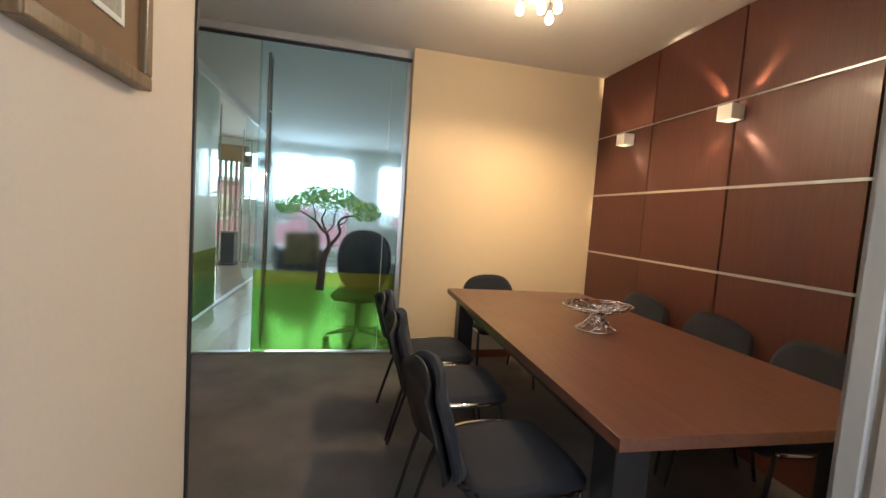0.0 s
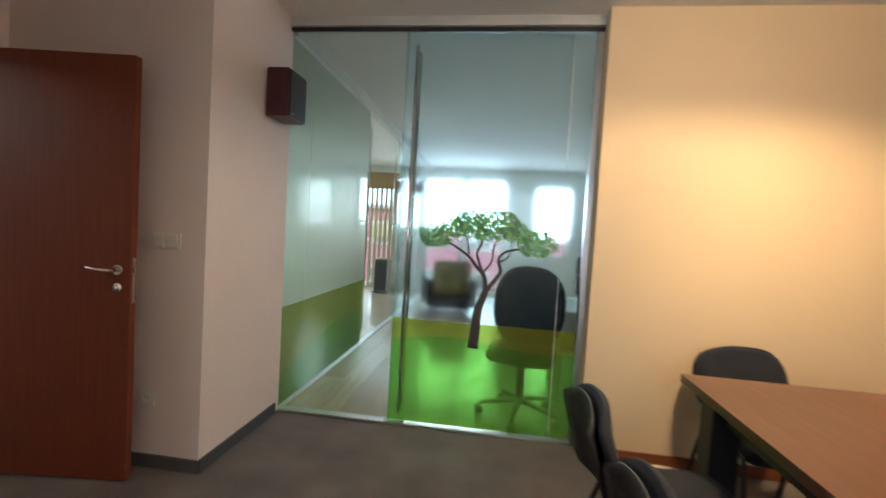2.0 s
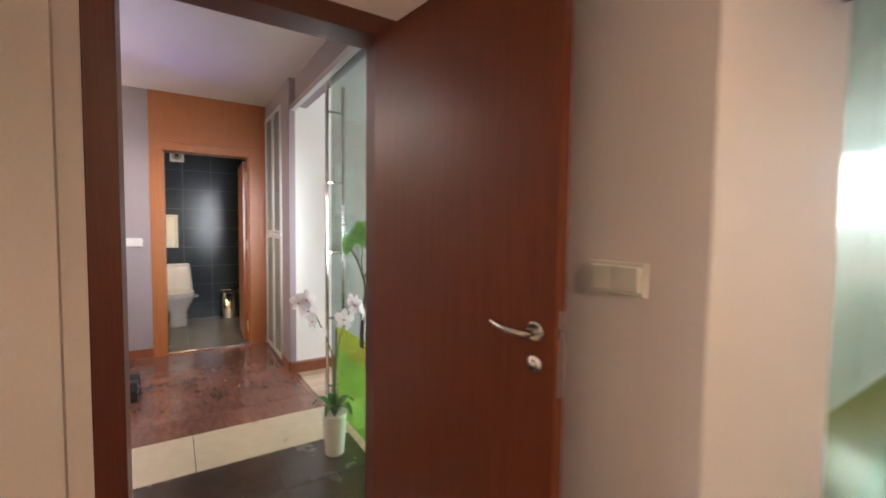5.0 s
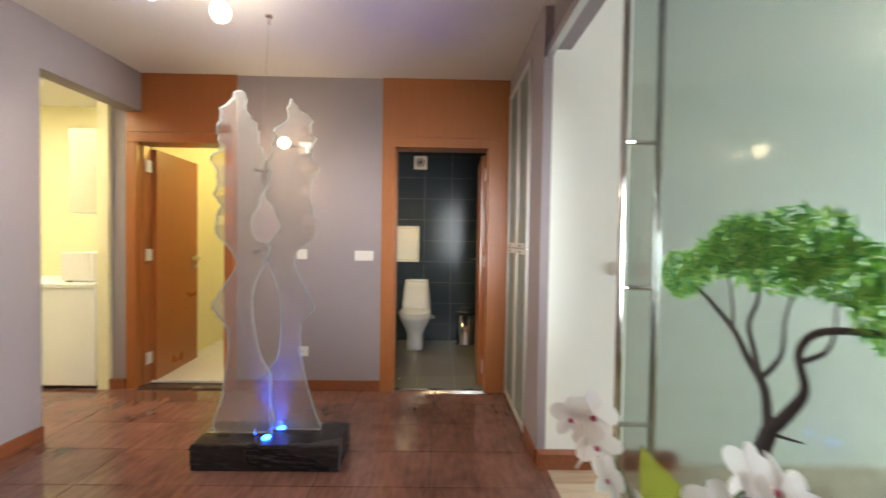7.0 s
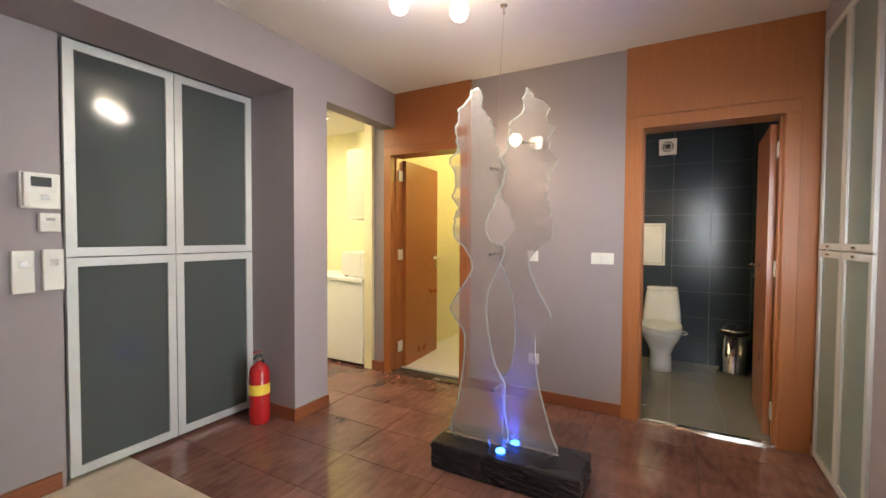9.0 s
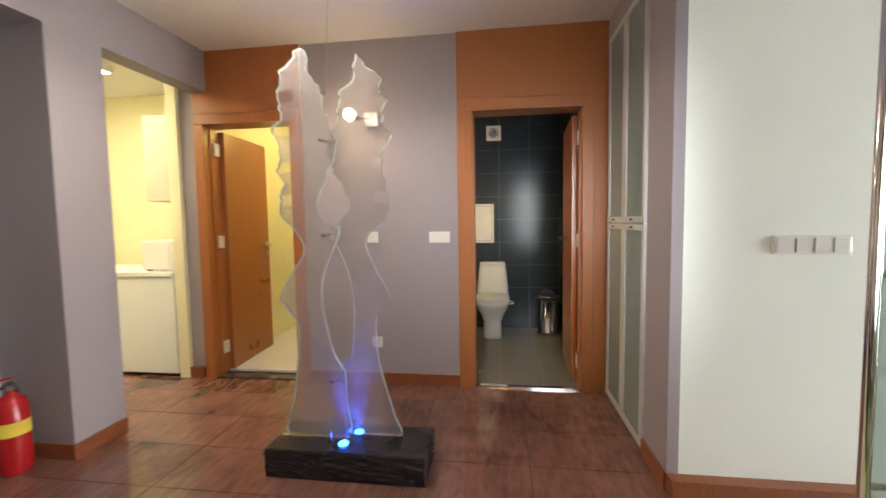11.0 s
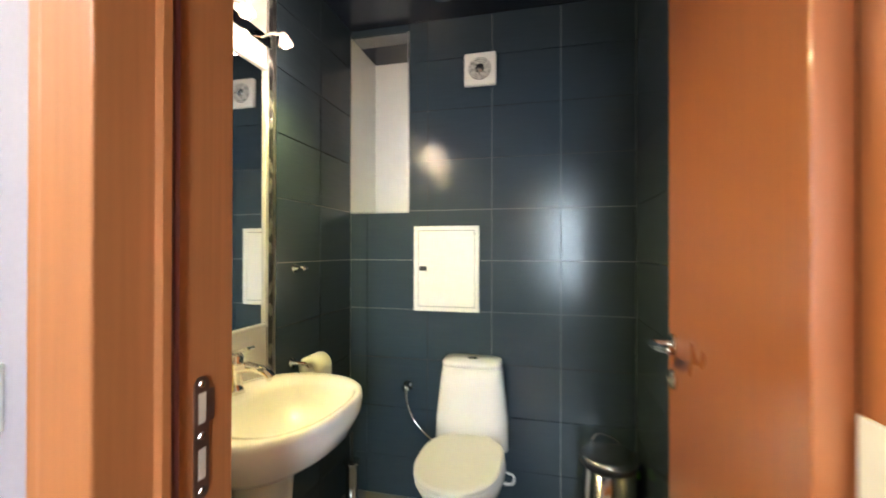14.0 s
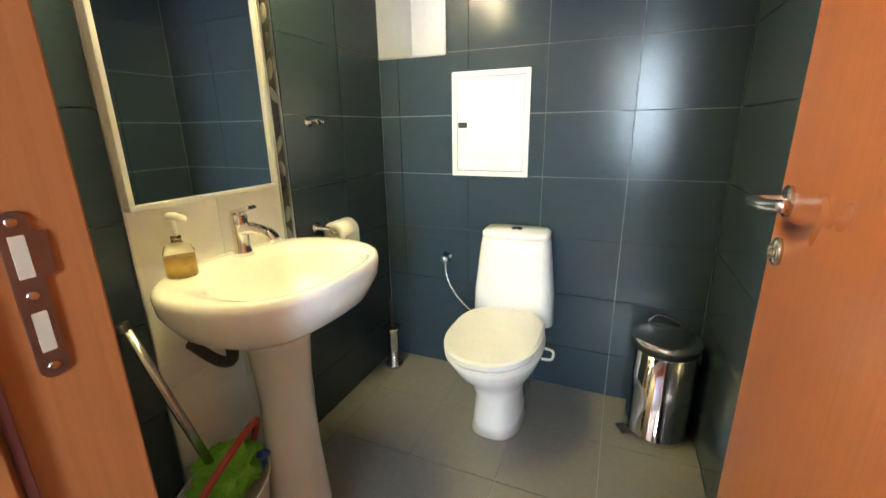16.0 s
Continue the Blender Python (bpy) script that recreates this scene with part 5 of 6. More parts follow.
def sculpture():
    ob = thing("acrylic_sculpture", "clear acrylic sculpture of two wavy plates on a black base", "sculpture", (-4.68, 1.63, 0))
    stone = material("rough_black_stone", (0.010, 0.010, 0.013), 0.28, vary=0.5, grain=60, bump=1.0)
    base = box(-0.135, 0.160, -0.405, 0.39, 0.0, 0.145, 0.006)
    bmesh.ops.subdivide_edges(base, edges=base.edges[:], cuts=22, use_grid_fill=True)
    for v in base.verts:
        if 0.005 < v.co.z < 0.140 and (v.co.x < -0.122 or v.co.x > 0.147 or abs(v.co.y) > 0.38):
            k = 0.010 * noise.noise(v.co * 60) + 0.006 * noise.noise(v.co * 24)
            v.co.x += math.copysign(k, v.co.x) if v.co.x < -0.122 or v.co.x > 0.147 else 0
            v.co.y += math.copysign(k, v.co.y) if abs(v.co.y) > 0.38 else 0
    here("base", base, stone, ob, "rough-edged black stone base")
    acr = clear_film("sandblasted_acrylic", (0.90, 0.89, 0.87), (0.80, 0.79, 0.80), 0.10, 0.30)
    n, l = acr.node_tree.nodes, acr.node_tree.links
    # sandblasting: cloudy, with clear scallops left along the upper outer edges
    geo, sep = n.new("ShaderNodeNewGeometry"), n.new("ShaderNodeSeparateXYZ")
    l.new(geo.outputs["Position"], sep.inputs[0])

    def calc(op, a, b=0.0, c=0.0):
        m = n.new("ShaderNodeMath")
        m.operation = op
        for i, v in enumerate((a, b, c)):
            if isinstance(v, (int, float)):
                m.inputs[i].default_value = v
            else:
                l.new(v, m.inputs[i])
        return m.outputs[0]

    def ramp(v, lo, hi, to0, to1):
        m = n.new("ShaderNodeMapRange")
        m.interpolation_type = "SMOOTHSTEP"
        for i, k in enumerate((lo, hi, to0, to1)):
            m.inputs[i + 1].default_value = k
        l.new(v, m.inputs[0])
        return m.outputs[0]

    cloud, fine = n.new("ShaderNodeTexNoise"), n.new("ShaderNodeTexNoise")
    for t, k in ((cloud, 6.0), (fine, 24.0)):
        t.inputs["Scale"].default_value, t.inputs["Detail"].default_value = k, 3
        l.new(geo.outputs["Position"], t.inputs["Vector"])
    wave = calc("SINE", calc("MULTIPLY_ADD", sep.outputs["Z"], 37.0, calc("MULTIPLY", cloud.outputs[0], 3.0)))
    out_l, out_r = ramp(sep.outputs["Y"], 1.385, 1.36, 0, 1), ramp(sep.outputs["Y"], 1.74, 1.77, 0, 1)
    scallop = calc("MULTIPLY", calc("MULTIPLY", ramp(wave, 0.25, 0.6, 0, 1), calc("ADD", out_l, out_r)), ramp(sep.outputs["Z"], 1.28, 1.36, 0, 1))
    haze = calc("MULTIPLY", ramp(cloud.outputs[0], 0.3, 0.7, 0.17, 0.27), calc("MULTIPLY_ADD", scallop, -0.75, 1.0))
    l.new(haze, next(k for k in n if k.type == "MIX_SHADER" and any(q.to_node.name == k.name and q.from_node.type == "BSDF_TRANSPARENT" for q in l)).inputs[0])
    bp = n.new("ShaderNodeBump")
    bp.inputs["Strength"].default_value, bp.inputs["Distance"].default_value = 0.6, 0.006
    l.new(fine.outputs[0], bp.inputs["Height"])
    l.new(bp.outputs[0], next(k for k in n if k.type == "BSDF_GLOSSY").inputs["Normal"])
    rim = clear_film("polished_acrylic_edge", (0.80, 0.86, 0.83), (0.90, 0.95, 0.91), 0.10, 0.32, 0.10)

    def wavy(pts, x):
        """One plate: its sandblasted body and the polished band of its edge."""
        line = curve_points([(0, u, v) for u, v in pts + pts[:1]], 5)[:-1]
        for q in line:
            if q.z > 1.36:
                q.y += 0.006 * math.sin(q.z * 62) + 0.004 * math.sin(q.z * 143 + q.y * 9)
        a = here("plate", move(plate([(q.y, q.z) for q in line], 0.016), pose(x, 0, 0, 0, 0, 90)), acr, ob, "clear sandblasted acrylic plate with polished wavy edge")
        bm, rings = blank(), []
        for i, q in enumerate(line):
            d = (line[(i + 1) % len(line)] - line[i - 1]).normalized()
            side = Vector((0, d.z, -d.y)) * 0.0014
            rings.append([bm.verts.new((x + dx, q.y + k * side.y, q.z + k * side.z)) for dx, k in ((-0.0095, -1), (0.0095, -1), (0.0095, 1), (-0.0095, 1))])
        for p, q in zip(rings, rings[1:] + rings[:1]):
            for i in range(4):
                bm.faces.new((p[i], p[(i + 1) % 4], q[(i + 1) % 4], q[i]))
        bmesh.ops.recalc_face_normals(bm, faces=bm.faces)
        e = part("polished_edge", bm, rim, None, "pale polished edge")
        e.parent = a

    # outlines, down the outer side and back up the inner one, round two leaf-shaped gaps
    wavy([(-0.24, 2.08), (-0.27, 2.02), (-0.32, 1.98), (-0.32, 1.91), (-0.34, 1.87), (-0.32, 1.77), (-0.37, 1.71), (-0.33, 1.60), (-0.35, 1.51), (-0.32, 1.44), (-0.34, 1.36), (-0.34, 1.28), (-0.28, 1.22), (-0.23, 1.14), (-0.23, 1.09), (-0.28, 1.01), (-0.36, 0.88), (-0.34, 0.83), (-0.28, 0.75), (-0.27, 0.68), (-0.28, 0.54), (-0.31, 0.34), (-0.34, 0.15),
          (-0.03, 0.15), (-0.03, 0.35), (-0.03, 0.48), (-0.05, 0.52), (-0.09, 0.59), (-0.12, 0.71), (-0.14, 0.85), (-0.13, 0.98), (-0.07, 1.12), (-0.04, 1.19), (-0.05, 1.23), (-0.10, 1.24), (-0.13, 1.27), (-0.15, 1.34), (-0.12, 1.41), (-0.08, 1.51), (-0.04, 1.60), (-0.05, 1.67), (-0.08, 1.74), (-0.11, 1.83), (-0.12, 1.91), (-0.17, 1.96), (-0.19, 2.08)], 0.022)
    wavy([(0.06, 2.06), (0.11, 2.00), (0.17, 1.95), (0.17, 1.87), (0.20, 1.83), (0.18, 1.79), (0.18, 1.72), (0.22, 1.68), (0.19, 1.61), (0.17, 1.55), (0.18, 1.45), (0.20, 1.38), (0.20, 1.28), (0.13, 1.22), (0.09, 1.17), (0.08, 1.12), (0.13, 1.00), (0.20, 0.86), (0.13, 0.77), (0.12, 0.69), (0.13, 0.55), (0.16, 0.42), (0.21, 0.25), (0.23, 0.15),
          (-0.03, 0.15), (-0.05, 0.35), (-0.06, 0.50), (-0.01, 0.57), (0.01, 0.78), (-0.01, 0.97), (-0.07, 1.12), (-0.10, 1.18), (-0.07, 1.23), (-0.01, 1.30), (0.0, 1.34), (-0.03, 1.42), (-0.08, 1.51), (-0.10, 1.60), (-0.10, 1.65), (-0.06, 1.73), (-0.04, 1.80), (-0.03, 1.89), (0.03, 1.93), (0.05, 2.05)], -0.022)
    for z, y in ((1.195, -0.075), (1.645, -0.075), (0.48, -0.055)):
        pn = here("pin", rod((-0.065, y, z), (0.090, y - 0.015, z - 0.012), 0.0075), "chrome", ob, "polished steel pin")
        tip = part("tip", move(lathe([(0.0085, 0), (0.0085, 0.010), (0, 0.013)], 12), pose(0.090, y - 0.015, z - 0.012, 0, 90)), "black", None, "dark cap")
        tip.parent = pn
    here("groove", box(0.012, 0.034, -0.385, -0.01, 0.143, 0.149), "steel", ob, "slim steel holder")
    here("groove", box(-0.034, -0.012, -0.04, 0.25, 0.143, 0.149), "steel", ob, "slim steel holder")
    for x, y in ((0.080, -0.030), (-0.040, 0.010)):
        here("led_spot", move(lathe([(0.024, 0), (0.024, 0.008), (0.018, 0.013), (0, 0.014)], 16), pose(x, y, 0.144)), "led", ob, "lit blue LED spot", True)
    here("led_spot", move(lathe([(0.013, 0), (0.013, 0.028), (0.006, 0.034), (0.005, 0.06), (0.0, 0.06)], 12), pose(0.060, -0.105, 0.144)), "steel", ob, "unlit steel spot")
    here("wire", rod((-0.01, -0.10, 1.85), (-0.12, -0.11, CH - 0.04), 0.0012, 6), "steel", ob, "thin steel wire to the ceiling")
    here("ceiling_hook", move(lathe([(0.022, 0), (0.020, -0.008), (0.007, -0.012), (0.006, -0.05), (0, -0.052)], 14), pose(-0.12, -0.11, CH)), "steel", ob, "small steel ceiling hook")
    return ob


sculpture()


def globe_lamp():
    ob = thing("ceiling_lamp", "steel ceiling lamp with two lit round bulbs in the hall", "lamp", (-4.38, 1.285, CH))
    here("canopy", move(box(-0.17, 0.17, -0.035, 0.035, -0.025, 0, 0.004), pose(0, 0, 0, 0, 0, 131)), "steel", ob, "satin steel ceiling plate")
    for s in (-1, 1):
        x, y = s * 0.10, s * -0.115
        a = here("arm", sweep(curve_points([(x * 0.8, y * 0.8, -0.02), (x * 0.95, y * 0.95, -0.045), (x, y, -0.075)], 4), 0.007, 8), "steel", ob, "", True)
        k = part("socket", move(lathe([(0.016, -0.065), (0.021, -0.085), (0.021, -0.105), (0, -0.105)], 16), pose(x, y, 0)), "steel", None, "", True)
        k.parent = a
        bulb = part("bulb", move(lathe([(0.018, -0.10), (0.036, -0.118), (0.047, -0.142), (0.047, -0.165), (0.036, -0.19), (0.018, -0.203), (0, -0.206)], 20), pose(x, y, 0)), "bulb_white", None, "lit round bulb", True)
        bulb.parent = a
        bulb.visible_shadow = False
    return ob


globe_lamp()


def sconce():
    ob = thing("wall_sconce", "steel wall spot with a lit bulb on the lavender wall", "lamp", (-5.74, 1.44, 2.00))
    here("wall_plate", box(0, 0.022, -0.05, 0.05, -0.05, 0.05, 0.003), "steel", ob)
    here("arm", sweep(curve_points([(0.02, 0, 0.0), (0.07, -0.03, -0.005), (0.11, -0.07, -0.010)], 5), 0.008, 8), "steel", ob, "", True)
    here("socket", rod((0.105, -0.065, -0.010), (0.13, -0.09, -0.004), 0.020), "steel", ob)
    here("bulb", move(lathe([(0, -0.03), (0.024, -0.012), (0.030, 0.010), (0.018, 0.03), (0, 0.036)], 16), pose(0.155, -0.115, 0.0) @ Matrix.Scale(1.5, 4)), "bulb", ob, "lit bulb", True).visible_shadow = False
    return ob


sconce()


def orchid():
    ob = thing("orchid", "white orchid with pink throats in a tall white pot", "plant", (-3.11, 3.02, 0))
    here("pot", lathe([(0.052, 0), (0.055, 0.01), (0.068, 0.22), (0.072, 0.24), (0.066, 0.24), (0.060, 0.20), (0, 0.20)], 24), "porcelain", ob, "tall white ribbed pot", True)
    leafm = material("orchid_leaf", (0.05, 0.13, 0.03), 0.4, vary=0.2, grain=20)
    stem = material("orchid_stem", (0.10, 0.12, 0.04), 0.6)
    petal = clear_film("orchid_petal", (0.9, 0.86, 0.84), (0.92, 0.88, 0.88), 0.5, 0.92)
    throat = material("orchid_throat", (0.55, 0.10, 0.20), 0.5, vary=0.3, grain=60)
    here("stake", rod((0, 0, 0.2), (0.0, 0.01, 0.72), 0.004, 8), "black", ob, "thin dark stake")
    for i in range(5):
        a = i * 1.26 + 0.4
        bm = blank()
        row = []
        for k in range(7):
            s, w = k / 6, 0.028 * math.sin(math.pi * min(1, 0.12 + k / 6 * 0.88)) + 0.002
            c = Vector((math.cos(a) * 0.17 * s, math.sin(a) * 0.12 * s, 0.22 + 0.09 * math.sin(s * 2.6)))
            n = Vector((-math.sin(a), math.cos(a), 0))
            row.append((bm.verts.new(c - n * w + Vector((0, 0, 0.008))), bm.verts.new(c), bm.verts.new(c + n * w + Vector((0, 0, 0.008)))))
        for p, q in zip(row, row[1:]):
            bm.faces.new((p[0], p[1], q[1], q[0]))
            bm.faces.new((p[1], p[2], q[2], q[1]))
        here("leaf", bm, leafm, ob, "", True)
    rnd = random.Random(2)

    def flower(at, yaw, tilt, s):
        bm = blank()
        for i in range(5):
            a = i * 2 * math.pi / 5 + math.pi / 2
            wide = 0.55 if i in (1, 4) else 0.38
            c = bm.verts.new((0, 0, 0.002))
            ring = []
            for k in range(9):
                u = k / 8 * math.pi
                l, w = (1 - math.cos(u)) / 2, math.sin(u) * wide
                ring.append((l, w))
            pts = [bm.verts.new((s * (l * math.cos(a) - w * math.sin(a) * 0.8), s * (l * math.sin(a) + w * math.cos(a) * 0.8), s * 0.16 * l * l)) for l, w in ring[1:]] + [bm.verts.new((s * (l * math.cos(a) + w * math.sin(a) * 0.8), s * (l * math.sin(a) - w * math.cos(a) * 0.8), s * 0.16 * l * l)) for l, w in ring[-2:0:-1]]
            for p, q in zip(pts, pts[1:]):
                bm.faces.new((c, p, q))
        m = pose(*at, 90 + tilt, 0, yaw)
        f = here("flower", move(bm, m), petal, ob, "white flower", False)
        t = part("throat", move(lathe([(0.0, 0), (s * 0.09, s * 0.05), (s * 0.12, s * 0.14), (s * 0.06, s * 0.18)], 10), m @ pose(0, -s * 0.12, 0)), throat, None, "pink spotted throat", True)
        t.parent = f

    for ctrl, n in (([(0, 0, 0.22), (-0.01, -0.01, 0.55), (-0.03, -0.07, 0.74), (-0.08, -0.12, 0.86), (-0.10, -0.14, 0.89)], 7), ([(0, 0, 0.22), (0.02, 0.0, 0.55), (0.08, 0.03, 0.76), (0.19, 0.05, 0.90), (0.30, 0.04, 0.87)], 7)):
        pts = curve_points(ctrl, 8)
        here("flower_stem", sweep(pts, 0.0035, 6), stem, ob, "", True)
        for i in range(n):
            p = pts[int(len(pts) * (0.52 + 0.45 * i / (n - 1))) - 1]
            flower((p.x + rnd.uniform(-0.03, 0.03), p.y + rnd.uniform(-0.05, 0.02), p.z + rnd.uniform(-0.035, 0.02)), rnd.uniform(-40, 60), rnd.uniform(-25, 15), rnd.uniform(0.048, 0.060))
    return ob


orchid()

# kitchen seen through its opening


def kitchen():
    ob = thing("base_cabinet", "white kitchen base cabinet with flat doors", "cabinet", (-5.70, -0.235, 0))
    here("body", box(-0.58, -0.02, -1.2, 0, 0.08, 0.83), "white", ob)
    here("plinth", box(-0.55, -0.06, -1.2, 0, 0, 0.08), "black", ob, "dark recessed plinth")
    for i in range(2):
        here("door", box(-0.02, 0, -0.6 * (i + 1) + 0.003, -0.6 * i - 0.003, 0.03, 0.825, 0.002), "white", ob)
    setting_top = thing("worktop", "white kitchen worktop with a slim edge", "worktop", (-5.70, -0.235, 0.83))
    here("slab", box(-0.60, 0.015, -1.22, 0, 0, 0.035, 0.003), "white", setting_top)
    up = thing("wall_cabinet", "cream kitchen wall cabinet", "cabinet", (-5.95, -0.225, 1.45))
    here("body", box(-0.33, 0.0, -0.42, 0, 0, 0.73), "white", up)
    here("door", box(0.0, 0.02, -0.417, -0.003, 0.003, 0.727, 0.002), "cabinet_cream", up, "cream flat door")
    mw = thing("microwave", "white microwave on the kitchen worktop", "microwave", (-5.78, -0.405, 0.865))
    here("housing", box(-0.36, 0, -0.17, 0.165, 0.012, 0.25, 0.006), "plastic", mw)
    here("door", box(0, 0.012, -0.165, 0.08, 0.025, 0.24, 0.003), "plastic", mw)
    here("control_panel", box(0, 0.010, 0.085, 0.16, 0.025, 0.24, 0.002), "white_metal", mw)
    for y in (-0.14, 0.13):
        here("foot", box(-0.05, -0.02, y - 0.012, y + 0.012, 0, 0.012), "black", mw)
    ly = thing("kitchen_lamp", "lit flat ceiling lamp in the kitchen", "lamp", (-5.2, -0.95, 2.5))
    here("frame", box(-0.5, 0.5, -0.3, 0.3, -0.05, 0, 0.004), "white_metal", ly)
    here("diffuser", box(-0.48, 0.48, -0.28, 0.28, -0.056, -0.05), "bulb_white", ly, "glowing diffuser")


kitchen()
_sl = thing("store_lamp", "lit round ceiling lamp in the store room", "lamp", (-6.9, 0.75, 2.5))
here("shade", move(lathe([(0.14, 0), (0.14, -0.03), (0.10, -0.07), (0, -0.085)], 24), pose(0, 0, 0)), "bulb_white", _sl, "glowing glass shade", True)

# ---------------------------------------------------------------- washroom
WB, WL, WR = -7.478, 1.602, 3.048  # faces of the tiles: back, mirror side, door side
ZR = [0.0, 0.21, 0.47, 0.73, 0.99, 1.25, 1.51, 1.77, 2.03, 2.29, 2.50]
wb, wl, wr = (bpy.data.objects[n] for n in ("wall_wash_back", "wall_wash_mirror", "wall_wash_right"))
tile_wall(wb, "tile", "x", -7.49, 0.012, [1.602, 1.70, 2.04, 2.375, 2.71, 3.048], ZR, "bath_tile", skip=lambda y, z: y < 2.04 and z > 1.51)
tile_wall(wb, "tile", "x", -7.49, 0.012, [1.937, 2.04], [1.51, 1.77, 2.03, 2.29, 2.50], "bath_tile")
tile_wall(wb, "tile", "x", -7.49, 0.012, [1.602, 1.937], [2.46, 2.50], "bath_tile")
tile_wall(wr, "tile", "y", 3.06, -0.012, steps(-7.478, -5.92, 0.335, -7.478), ZR, "bath_tile")
tile_wall(wl, "tile", "y", 1.59, 0.012, steps(-7.478, -6.818, 0.335, -7.16), ZR, "bath_tile")
tile_wall(wl, "tile", "y", 1.59, 0.012, [-6.262, -5.92], ZR, "bath_tile")
tile_wall(wl, "white_tile", "y", 1.59, 0.010, [-6.769, -6.52, -6.265], [0.0, 0.26, 0.52, 0.78, 1.30, 1.90, 2.50], "white_tile", gap=0.0015)
for _x in (-6.8155, -6.7715, -6.2635):
    part("edge_strip", box(_x - 0.0025, _x + 0.0025, 1.59, 1.606, 0, 2.50), "alu", wl, "thin metal edge strip")
M["pebble_grey"] = material("grey_pebble", (0.22, 0.22, 0.20), 0.4, vary=0.3, grain=40)
# pebble mosaic strip
_rnd = random.Random(6)
mos = part("mosaic_bed", box(-6.813, -6.774, 1.59, 1.598, 0, 2.50), "black", wl, "dark bed of the mosaic strip")
for _i in range(31):
    _z = 0.03 + _i * 0.08
    _p = blank()
    bmesh.ops.create_uvsphere(_p, u_segments=10, v_segments=6, radius=1, matrix=pose(-6.7935 + _rnd.uniform(-0.004, 0.004), 1.598, _z, 0, _rnd.uniform(-40, 40), 0) @ Matrix.Diagonal((_rnd.uniform(0.012, 0.016), 0.006, _rnd.uniform(0.026, 0.036), 1)))
    part("pebble", _p, "pebble_grey" if _i % 3 else "black", mos, "", True)
# reveal of the niche
_nb = bpy.data.objects["wall_wash_niche"]
part("niche_side", box(-7.82, -7.60, 1.935, 1.96, 1.50, 2.46), "white_tile", _nb)
part("niche_side", box(-7.82, -7.478, 1.575, 1.604, 1.50, 2.46), "white_tile", _nb)
part("niche_floor", box(-7.82, -7.60, 1.59, 1.96, 1.48, 1.503), "white_tile", _nb)
part("niche_top", box(-7.82, -7.60, 1.59, 1.96, 2.46, 2.48), "black_gloss", _nb)
part("niche_edge", box(-7.484, -7.474, 1.604, 1.937, 1.500, 1.508), "alu", _nb, "thin metal edge strip")
part("niche_edge", box(-7.484, -7.474, 1.930, 1.938, 1.508, 2.46), "alu", _nb, "thin metal edge strip")


def mirror():
    ob = thing("wall_mirror", "tall wall mirror with a pale frame over the basin", "mirror", (-6.505, 1.602, 1.50))
    w, h, f = 0.238, 0.485, 0.014
    b = blank()
    for a in ((-w, w, -h, -h + f), (-w, w, h - f, h), (-w, -w + f, -h + f, h - f), (w - f, w, -h + f, h - f)):
        add_box(b, a[0], a[1], 0.0, 0.026, a[2], a[3], 0.003)
    here("frame", b, "white_alu", ob, "pale metal mirror frame")
    here("mirror_glass", box(-w + f, w - f, 0.004, 0.016, -h + f, h - f), "mirror", ob, "silvered glass")
    return ob


mirror()


def mirror_lamp():
    ob = thing("mirror_lamp", "chrome mirror lamp with three lit halogen spots", "lamp", (-6.505, 1.602, 2.08))
    here("bar", box(-0.25, 0.25, 0, 0.028, -0.022, 0.022, 0.004), "chrome", ob)
    for x in (-0.20, 0.0, 0.20):
        a = here("arm", sweep(curve_points([(x, 0.02, 0), (x, 0.07, 0.01), (x, 0.115, -0.005)], 4), 0.006, 8), "chrome", ob, "", True)
        s = part("shade", move(lathe([(0.011, 0.0), (0.015, -0.014), (0.027, -0.045)], 20), pose(x, 0.115, 0.005, 12)), glass("pink_glass_shade", (1.0, 0.75, 0.7), 0.2, 1.3, 0.8), None, "pinkish glass shade", True)
        s.parent = a
        s.visible_shadow = False
        u = part("bulb", move(lathe([(0.006, 0.0), (0.010, -0.018), (0.010, -0.034), (0, -0.042)], 12), pose(x, 0.115, -0.012, 12)), "bulb", None, "lit halogen bulb", True)
        u.parent = a
    return ob


mirror_lamp()


